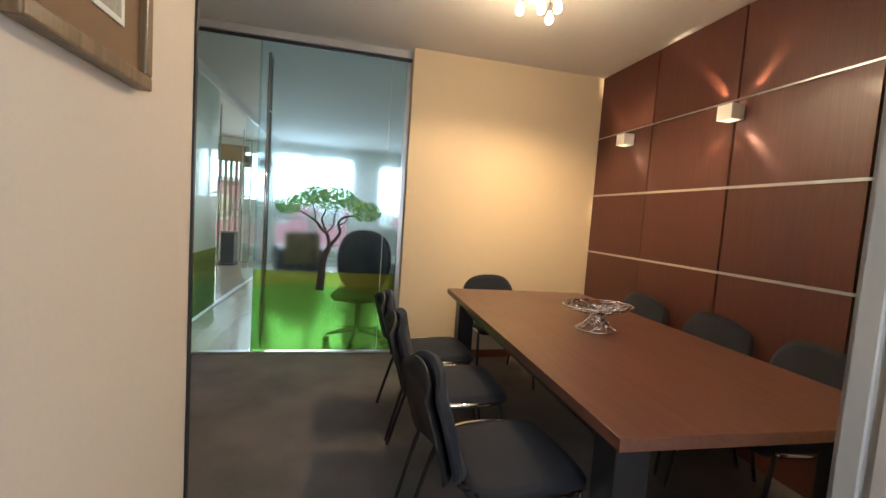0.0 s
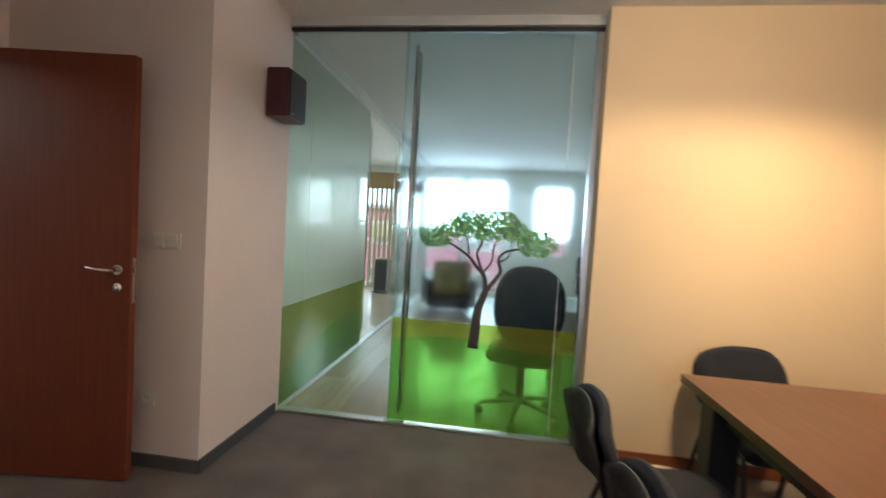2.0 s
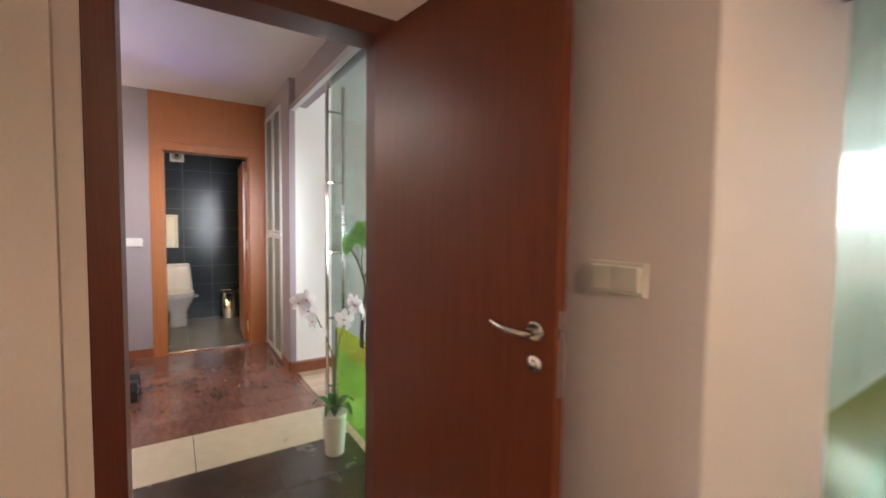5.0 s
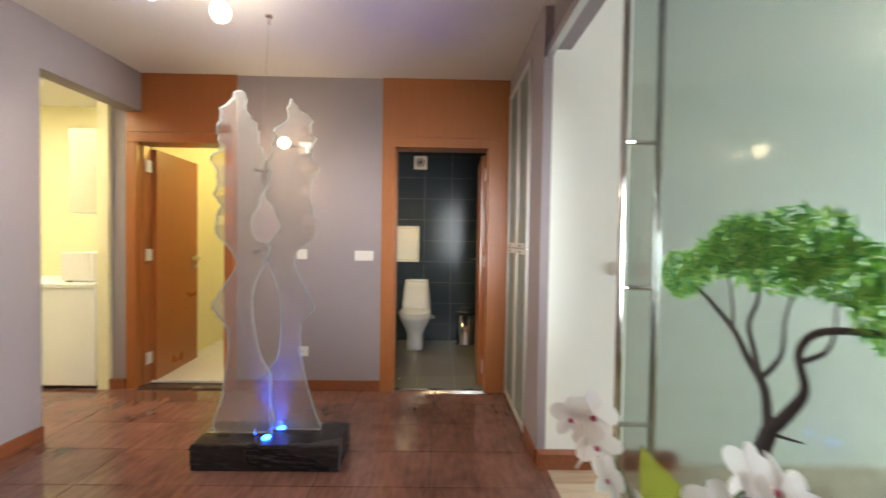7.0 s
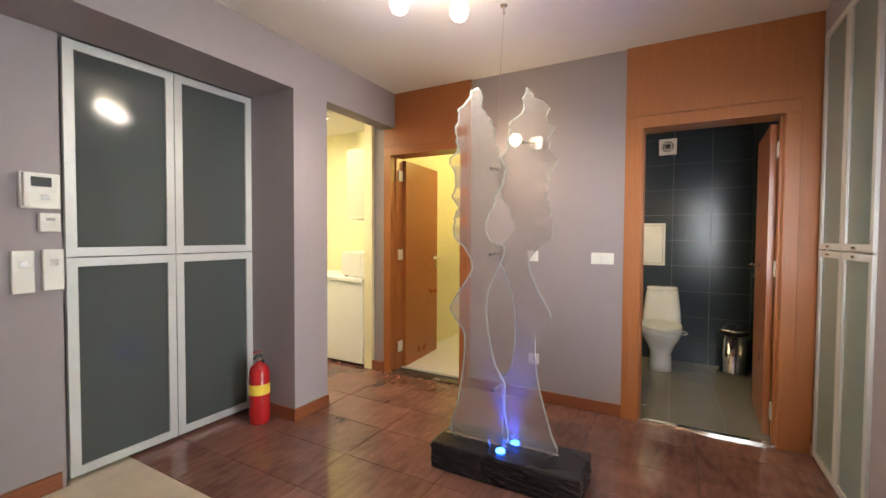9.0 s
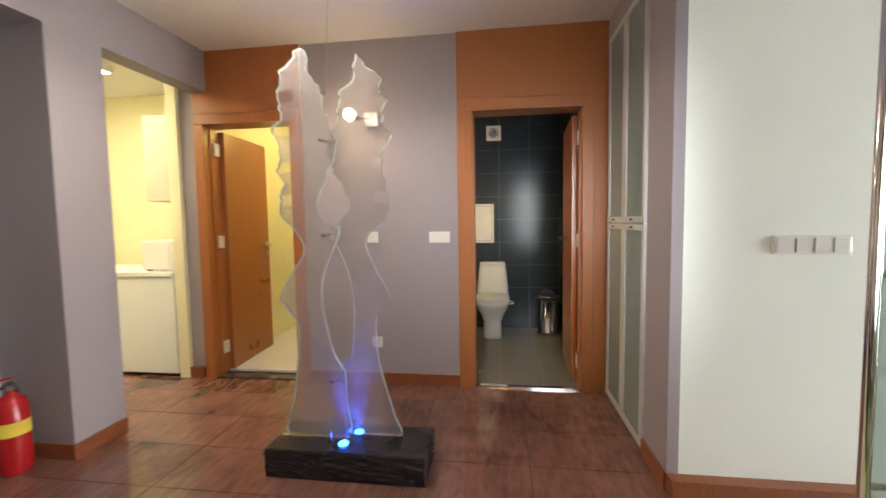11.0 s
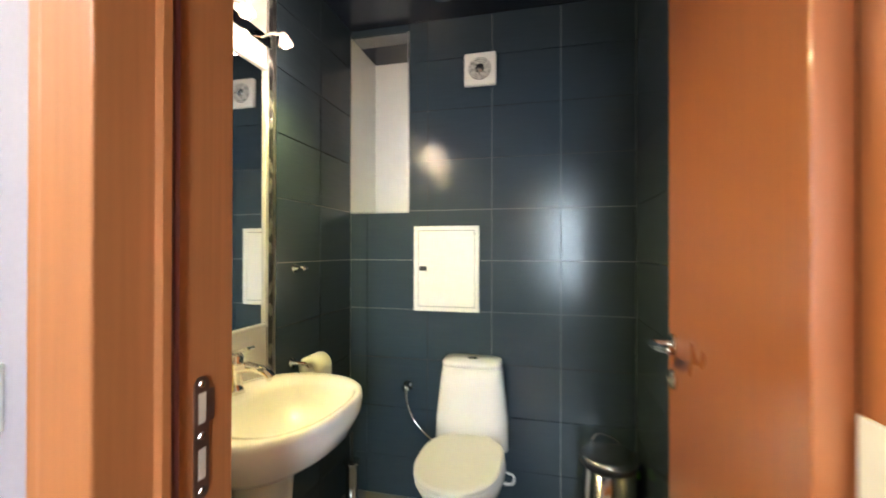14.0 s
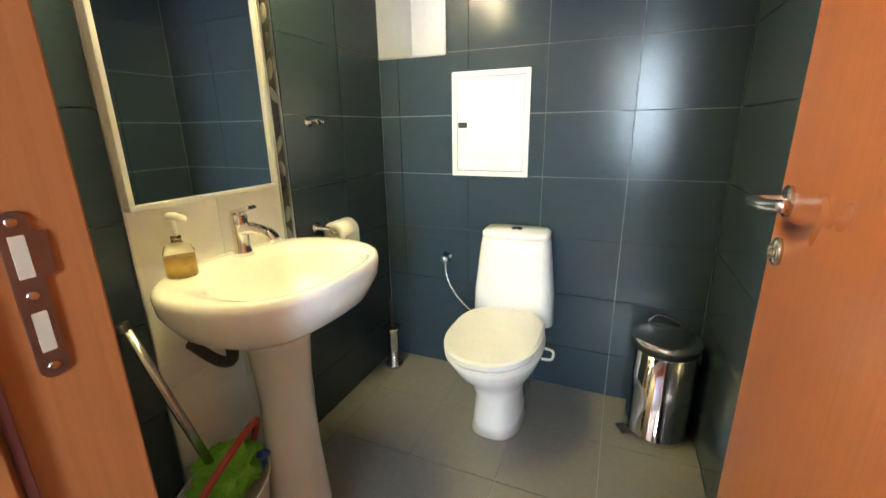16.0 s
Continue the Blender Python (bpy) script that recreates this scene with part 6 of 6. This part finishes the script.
def basin():
    ob = thing("pedestal_basin", "white porcelain pedestal washbasin", "washbasin", (-6.49, 1.602, -0.012))
    bm = blank()
    seg, rings = 48, []
    # rim outline: straight back, rounded front
    def rim(k, s, z, dy=0.0):
        a = 2 * math.pi * k / seg
        x, y = 0.300 * s * math.copysign(abs(math.cos(a)) ** 0.8, math.cos(a)), 0.240 * s * math.copysign(abs(math.sin(a)) ** 0.85, math.sin(a))
        y = max(y, -0.232 * s)
        return bm.verts.new((x, 0.235 + y + dy, z))

    for s, z, dy in ((0.30, 0.66, -0.03), (0.62, 0.69, -0.02), (0.88, 0.745, 0), (0.985, 0.80, 0), (1.0, 0.835, 0), (0.985, 0.853, 0), (0.95, 0.858, 0), (0.86, 0.856, 0.012), (0.755, 0.850, 0.043), (0.725, 0.835, 0.050), (0.66, 0.785, 0.055), (0.50, 0.745, 0.052), (0.30, 0.727, 0.04), (0.06, 0.720, 0.02)):
        rings.append([rim(k, s, z, dy) for k in range(seg)])
    for a, b in zip(rings, rings[1:]):
        for k in range(seg):
            bm.faces.new((a[k], a[(k + 1) % seg], b[(k + 1) % seg], b[k]))
    bm.faces.new(rings[0][::-1])
    bm.faces.new(rings[-1])
    bmesh.ops.recalc_face_normals(bm, faces=bm.faces)
    here("bowl", bm, "porcelain", ob, "white oval bowl", True)
    here("pedestal", move(lathe([(0.105, 0), (0.10, 0.02), (0.085, 0.25), (0.080, 0.45), (0.092, 0.62), (0.12, 0.70)], 32, (1, 0.95)), pose(0, 0.20, 0)), "porcelain", ob, "white tapered pedestal", True)
    here("overflow", move(lathe([(0.0, 0), (0.009, 0.0), (0.012, 0.002), (0.012, 0.0)], 14), pose(0, 0.123, 0.812, -66)), "steel", ob, "round overflow hole", True)
    here("drain", move(lathe([(0.022, 0), (0.022, 0.003), (0, 0.002)], 16), pose(0, 0.255, 0.719)), "chrome", ob)
    here("siphon", sweep(curve_points([(0.13, 0.16, 0.70), (0.13, 0.16, 0.62), (0.13, 0.10, 0.60), (0.13, 0.0, 0.63)], 5), 0.016, 10), "black", ob, "dark waste pipe", True)
    return ob


basin()


def faucet():
    ob = thing("basin_mixer", "chromed single-lever basin mixer", "tap", (-6.53, 1.665, 0.842), 0)
    here("body", lathe([(0.030, 0), (0.026, 0.012), (0.022, 0.03), (0.023, 0.09), (0.026, 0.115), (0.018, 0.128), (0, 0.13)], 24), "chrome", ob, "", True)
    here("spout", sweep(curve_points([(0, 0.0, 0.075), (0, 0.05, 0.085), (0, 0.11, 0.075), (0, 0.135, 0.055)], 5), [0.019] * 6 + [0.016] * 10, 12), "chrome", ob, "", True)
    here("lever", move(box(-0.016, 0.016, -0.025, 0.055, 0.0, 0.012, 0.005), pose(0, 0.01, 0.128, 14)), "chrome", ob)
    return ob


faucet()


def soap():
    ob = thing("soap_dispenser", "clear soap bottle with yellow liquid on the basin", "dispenser", (-6.33, 1.675, 0.844))
    here("bottle", lathe([(0.034, 0), (0.036, 0.004), (0.036, 0.065), (0.030, 0.08), (0.012, 0.09), (0.012, 0.105), (0, 0.105)], 24), glass("clear_plastic", (0.98, 0.96, 0.85), 0.05, 1.25), ob, "clear bottle", True)
    here("liquid", lathe([(0.032, 0.004), (0.033, 0.05), (0, 0.05)], 24), material("yellow_soap", (0.65, 0.45, 0.12), 0.3, vary=0.3, grain=60), ob, "yellow liquid soap", True)
    here("pump", rod((0, 0, 0.105), (0, 0, 0.15), 0.006), "plastic", ob)
    here("pump_head", sweep([(0, -0.012, 0.153), (0, 0.01, 0.156), (0, 0.04, 0.150)], 0.010, 10), "plastic", ob, "white pump head", True)
    return ob


soap()


def roll_holder():
    ob = thing("paper_holder", "chromed holder with a white paper roll", "holder", (-6.98, 1.602, 0.80))
    here("rose", move(lathe([(0.022, 0), (0.022, 0.008), (0.010, 0.014), (0.008, 0.07), (0, 0.07)], 18), pose(0.05, 0, 0.03, -90)), "chrome", ob, "", True)
    here("bar", sweep(curve_points([(0.05, 0.07, 0.03), (0.03, 0.075, 0.01), (-0.07, 0.075, 0.01)], 5), 0.005, 8), "chrome", ob, "", True)
    rl = thing("paper_roll", "white toilet paper roll on the holder", "paper roll", (-6.995, 1.677, 0.805))
    here("roll", move(lathe([(0.020, -0.048), (0.050, -0.048), (0.050, 0.048), (0.020, 0.048), (0.020, -0.048)], 28), pose(0, 0, 0, 0, 90)), "white", rl, "", True)
    here("sheet", box(-0.048, 0.048, 0.048, 0.0495, -0.085, 0.0), "white", rl, "hanging paper sheet")


roll_holder()
_hk = thing("towel_hook", "small chromed towel hook", "hook", (-6.945, 1.602, 1.225))
here("rose", move(lathe([(0.018, 0), (0.018, 0.006), (0.008, 0.010), (0.006, 0.045), (0.012, 0.052), (0, 0.055)], 16), pose(0, 0, 0, -90)), "chrome", _hk, "", True)
here("peg", rod((-0.03, 0.045, 0.0), (0.03, 0.045, 0.006), 0.006), "chrome", _hk)


def access_panel():
    ob = thing("access_panel", "white metal access panel with a dark catch", "panel", (-7.478, 2.14, 1.207))
    w, h = 0.172, 0.22
    b = blank()
    for a in ((-w, w, -h, -h + 0.022), (-w, w, h - 0.022, h), (-w, -w + 0.022, -h + 0.022, h - 0.022), (w - 0.022, w, -h + 0.022, h - 0.022)):
        add_box(b, 0, 0.012, a[0], a[1], a[2], a[3], 0.002)
    here("frame", b, "white_metal", ob)
    here("door", box(0, 0.008, -w + 0.025, w - 0.025, -h + 0.025, h - 0.025, 0.001), "white_metal", ob)
    here("catch", box(0.008, 0.012, -w + 0.03, -w + 0.07, -0.012, 0.012, 0.001), "black", ob, "dark plastic catch")
    return ob


access_panel()


def fan():
    ob = thing("extractor_fan", "white square extractor fan on the tiles", "fan", (-7.478, 2.317, 2.213))
    here("cover", box(0, 0.028, -0.081, 0.081, -0.083, 0.083, 0.010), "plastic", ob)
    here("opening", move(lathe([(0.056, 0), (0.056, 0.003), (0, 0.003)], 28), pose(0.0275, 0, 0, 0, 90)), "black", ob, "dark round opening", True)
    for r in (0.050, 0.040, 0.030):
        here("grille_ring", sweep([(0.032, r * math.cos(k * math.pi / 14), r * math.sin(k * math.pi / 14)) for k in range(29)], 0.0022, 6), "plastic", ob, "", True)
    for k in range(8):
        a = k * math.pi / 4 + 0.2
        here("grille_rib", rod((0.032, 0.022 * math.cos(a), 0.022 * math.sin(a)), (0.032, 0.055 * math.cos(a + 0.5), 0.055 * math.sin(a + 0.5)), 0.002, 6), "plastic", ob)
    here("hub", move(lathe([(0.022, 0), (0.020, 0.006), (0, 0.007)], 20), pose(0.030, 0, 0, 0, 90)), "steel", ob, "grey centre", True)
    return ob


fan()


def toilet():
    """Back to the wall at x = 0, bowl towards +x."""
    ob = thing("toilet", "white porcelain close-coupled toilet with closed lid", "toilet", (-7.478, 2.295, 0))
    # cistern
    c = blank()
    for z, w, d in ((0.37, 0.178, 0.165), (0.50, 0.172, 0.165), (0.70, 0.150, 0.160), (0.745, 0.142, 0.155)):
        for k in range(24):
            a = 2 * math.pi * k / 24
            c.verts.new((0.012 + d / 2 + d / 2 * math.copysign(abs(math.cos(a)) ** 0.45, math.cos(a)), w * math.copysign(abs(math.sin(a)) ** 0.45, math.sin(a)), z))
    c.verts.ensure_lookup_table()
    for r in range(3):
        for k in range(24):
            c.faces.new([c.verts[r * 24 + k], c.verts[r * 24 + (k + 1) % 24], c.verts[(r + 1) * 24 + (k + 1) % 24], c.verts[(r + 1) * 24 + k]])
    c.faces.new([c.verts[k] for k in range(24)][::-1])
    c.faces.new([c.verts[72 + k] for k in range(24)])
    bmesh.ops.recalc_face_normals(c, faces=c.faces)
    here("cistern", c, "porcelain", ob, "white tapered cistern", True)
    t = blank()
    rows = []
    for z, g in ((0.747, 0.0), (0.768, -0.002), (0.778, -0.012)):
        rows.append([t.verts.new((0.0895 + (0.080 + g) * math.copysign(abs(math.cos(math.pi * k / 12)) ** 0.45, math.cos(math.pi * k / 12)), (0.145 + g) * math.copysign(abs(math.sin(math.pi * k / 12)) ** 0.45, math.sin(math.pi * k / 12)), z)) for k in range(24)])
    for p, q in zip(rows, rows[1:]):
        for k in range(24):
            t.faces.new((p[k], p[(k + 1) % 24], q[(k + 1) % 24], q[k]))
    t.faces.new(rows[0][::-1])
    t.faces.new(rows[-1])
    bmesh.ops.recalc_face_normals(t, faces=t.faces)
    here("cistern_lid", t, "porcelain", ob, "", True)
    here("flush_button", move(lathe([(0.024, 0), (0.024, 0.006), (0.018, 0.008), (0, 0.008)], 20), pose(0.09, 0, 0.774)), "chrome", ob, "chromed flush button", True)
    # bowl
    b, seg, rings = blank(), 40, []
    for z, back, front, w, pw in ((0.0, 0.14, 0.47, 0.105, 0.75), (0.05, 0.15, 0.46, 0.098, 0.8), (0.16, 0.16, 0.45, 0.095, 0.85), (0.24, 0.13, 0.50, 0.125, 0.85), (0.31, 0.12, 0.58, 0.160, 0.9), (0.37, 0.12, 0.625, 0.180, 0.92), (0.40, 0.12, 0.635, 0.183, 0.92)):
        m, h = (back + front) / 2, (front - back) / 2
        rings.append([b.verts.new((m + h * math.copysign(abs(math.cos(2 * math.pi * k / seg)) ** pw, math.cos(2 * math.pi * k / seg)), w * math.copysign(abs(math.sin(2 * math.pi * k / seg)) ** pw, math.sin(2 * math.pi * k / seg)), z)) for k in range(seg)])
    for p, q in zip(rings, rings[1:]):
        for k in range(seg):
            b.faces.new((p[k], p[(k + 1) % seg], q[(k + 1) % seg], q[k]))
    b.faces.new(rings[0][::-1])
    b.faces.new(rings[-1])
    bmesh.ops.recalc_face_normals(b, faces=b.faces)
    here("bowl", b, "porcelain", ob, "white bowl on a narrow foot", True)

    def lid(z0, z1, grow, name):
        m = blank()
        top = []
        for z, g in ((z0, grow), (z1 - 0.006, grow), (z1, grow - 0.012)):
            top.append([m.verts.new((0.412 + (0.238 + g) * math.copysign(abs(math.cos(2 * math.pi * k / seg)) ** (0.9 if math.cos(2 * math.pi * k / seg) > 0 else 0.6), math.cos(2 * math.pi * k / seg)), (0.172 + g) * math.copysign(abs(math.sin(2 * math.pi * k / seg)) ** 0.9, math.sin(2 * math.pi * k / seg)), z)) for k in range(seg)])
        for p, q in zip(top, top[1:]):
            for k in range(seg):
                m.faces.new((p[k], p[(k + 1) % seg], q[(k + 1) % seg], q[k]))
        m.faces.new(top[0][::-1])
        m.faces.new(top[-1])
        bmesh.ops.recalc_face_normals(m, faces=m.faces)
        here(name, m, "plastic", ob, "", False)

    lid(0.402, 0.420, 0.003, "seat")
    lid(0.423, 0.445, 0.006, "lid")
    for s in (-1, 1):
        here("lid_hinge", rod((0.185, s * 0.06, 0.43), (0.185, s * 0.10, 0.43), 0.012), "plastic", ob)
        here("floor_bolt", move(lathe([(0.009, 0), (0.009, 0.004), (0, 0.009)], 12), pose(0.30, s * 0.094, 0.12, -90 * s)), "chrome", ob)
    here("side_grip", sweep(curve_points([(0.36, 0.183, 0.385), (0.36, 0.215, 0.375), (0.40, 0.215, 0.365), (0.40, 0.180, 0.36)], 4), 0.005, 8), "plastic", ob, "", True)
    return ob


toilet()
_vl = thing("stop_valve", "chromed stop valve with a braided hose", "valve", (-7.478, 1.935, 0.59))
here("rose", move(lathe([(0.026, 0), (0.026, 0.005), (0.012, 0.010), (0.012, 0.035), (0.018, 0.04), (0.018, 0.055), (0, 0.055)], 18), pose(0, 0, 0, 0, 90)), "chrome", _vl, "", True)
here("hose", sweep(curve_points([(0.03, 0.0, -0.01), (0.035, 0.005, -0.08), (0.04, 0.05, -0.17), (0.05, 0.13, -0.24), (0.06, 0.20, -0.25)], 6), 0.006, 8), "steel", _vl, "braided steel hose", True)


def brush():
    ob = thing("toilet_brush", "steel toilet brush standing in its holder", "brush", (-7.35, 1.675, 0))
    here("holder", lathe([(0.045, 0), (0.045, 0.012), (0.032, 0.02), (0.030, 0.20), (0.044, 0.215), (0.044, 0.222), (0.026, 0.222)], 24), "steel", ob, "satin steel holder", True)
    here("handle", rod((0, 0, 0.20), (0, 0, 0.37), 0.006), "black", ob, "thin handle")
    return ob


brush()


def bin_():
    ob = thing("pedal_bin", "round polished steel pedal bin", "bin", (-7.315, 2.905, 0), 0)
    here("body", lathe([(0.112, 0.0), (0.118, 0.004), (0.118, 0.025), (0.113, 0.03), (0.113, 0.385)], 36), "chrome", ob, "polished steel body", True)
    here("rim", lathe([(0.114, 0.375), (0.119, 0.38), (0.119, 0.395), (0.114, 0.40)], 36), "black", ob, "black rim", True)
    here("lid", lathe([(0.119, 0.40), (0.121, 0.406), (0.118, 0.416), (0.108, 0.422), (0.06, 0.425), (0, 0.426)], 36), "steel", ob, "satin steel lid", True)
    here("pedal", move(box(0.10, 0.155, -0.028, 0.028, 0.012, 0.022, 0.003), pose(0, 0, 0, 0, 0, -60)), "steel", ob, "steel pedal")
    here("carry_handle", sweep(curve_points([(-0.10, 0.06, 0.36), (-0.13, 0.06, 0.42), (-0.13, -0.02, 0.45), (-0.12, -0.06, 0.42)], 5), 0.004, 8), "steel", ob, "thin wire handle", True)
    here("bag_corner", box(-0.02, 0.02, 0.114, 0.121, 0.33, 0.37, 0.003), "green_cloth", ob, "corner of a green bag")
    return ob


M["green_cloth"] = material("green_microfibre", (0.16, 0.42, 0.03), 0.9, vary=0.3, grain=120, bump=0.5)
M["blue_cloth"] = material("blue_microfibre", (0.04, 0.09, 0.40), 0.9, vary=0.3, grain=120, bump=0.5)
bin_()


def bucket():
    ob = thing("mop_bucket", "white mop bucket with a red handle and green cloths", "bucket", (-6.27, 1.76, 0), 20)
    here("pail", lathe([(0.09, 0.0), (0.10, 0.01), (0.125, 0.25), (0.132, 0.26), (0.126, 0.26), (0.098, 0.02), (0, 0.02)], 28, (1.15, 0.85)), "plastic", ob, "white plastic pail", True)
    here("handle", sweep(curve_points([(-0.15, 0.0, 0.25), (-0.135, 0.04, 0.36), (-0.06, 0.07, 0.415), (0.06, 0.07, 0.415), (0.135, 0.04, 0.36), (0.15, 0.0, 0.25)], 5), 0.010, 10), material("red_plastic", (0.40, 0.05, 0.03), 0.4), ob, "red plastic handle", True)

    def heap(name, mat, cx, cy, cz, sx, sy, sz, seed):
        bm = blank()
        bmesh.ops.create_icosphere(bm, subdivisions=4, radius=1)
        for v in bm.verts:
            k = 1 + 0.5 * noise.noise(v.co * 2.3 + Vector((seed, 0, 0))) + 0.25 * noise.noise(v.co * 6 + Vector((seed, 3, 0)))
            v.co = Vector((cx + v.co.x * sx * k, cy + v.co.y * sy * k, cz + v.co.z * sz * k))
        t = thing(name, f"crumpled {'green' if mat == 'green_cloth' else 'blue'} cleaning cloth in the bucket", "cloth", (-6.27, 1.76, 0), 20)
        here("cloth", bm, mat, t, "", True)

    heap("cleaning_cloth", "green_cloth", -0.02, 0.0, 0.29, 0.10, 0.075, 0.06, 2)
    heap("cleaning_cloth", "blue_cloth", -0.085, 0.035, 0.265, 0.045, 0.04, 0.03, 9)
    mp = thing("mop", "mop handle leaning against the white tiles", "mop", (-6.22, 1.70, 0))
    here("stick", rod((-0.05, 0.05, 0.28), (0.02, -0.075, 0.74), 0.012, 12), "steel", mp, "grey metal stick", True)
    here("grip", rod((0.02, -0.075, 0.74), (0.023, -0.081, 0.76), 0.014, 12), "black", mp)


bucket()

# ---------------------------------------------------------------- floor pieces
fh, fo, fs, fwsh = (bpy.data.objects[n] for n in ("floor_hall_base", "floor_office_base", "floor_side_base", "floor_wash_base"))
SX0, SX1 = -3.76, -3.30
tile_wall(fh, "tile", "z", -0.006, 0.006, steps(-5.725, SX0, 0.36, -4.39), steps(-0.37, 3.17, 0.60, 0.12), "hall_tile", gap=0.004)
tile_wall(fh, "stone_tile", "z", -0.006, 0.006, [SX0, SX1], steps(-0.37, 3.17, 0.92, 0.50), "stone", gap=0.004)
tile_wall(fh, "dark_tile", "z", -0.006, 0.006, steps(SX1, -2.475, 0.40, SX1), steps(-0.30, 3.17, 0.60, 0.30), "dark_tile", gap=0.004)
tile_wall(fh, "tile", "z", -0.006, 0.006, steps(-6.4, -4.86, 0.36, -5.725), steps(-2.4, -0.37, 0.60, -0.48), "hall_tile", gap=0.004, skip=lambda x, y: x < -5.75 and y > -0.1)
tile_wall(fwsh, "tile", "z", -0.004, 0.004, steps(-7.478, -5.76, 0.335, -7.15), steps(1.602, 3.048, 0.335, 2.04), "floor_tile")
_rnd = random.Random(11)
for _par, _x0, _x1, _y0, _y1 in ((fo, -4.625, 3.6, 4.03, 10.2), (fs, -4.625, -2.52, 3.17, 4.03)):
    _x = _x0
    while _x < _x1 - 0.02:
        _xe = min(_x + 0.19, _x1)
        _cuts = [_y0] + ([] if _y1 - _y0 < 2 else [_y0 + _rnd.uniform(0.5, 1.4) + 1.25 * i for i in range(4)]) + [_y1]
        tile_wall(_par, "plank", "z", -0.008, 0.008, [_x, _xe], _cuts, "oak", gap=0.002)
        _x = _xe
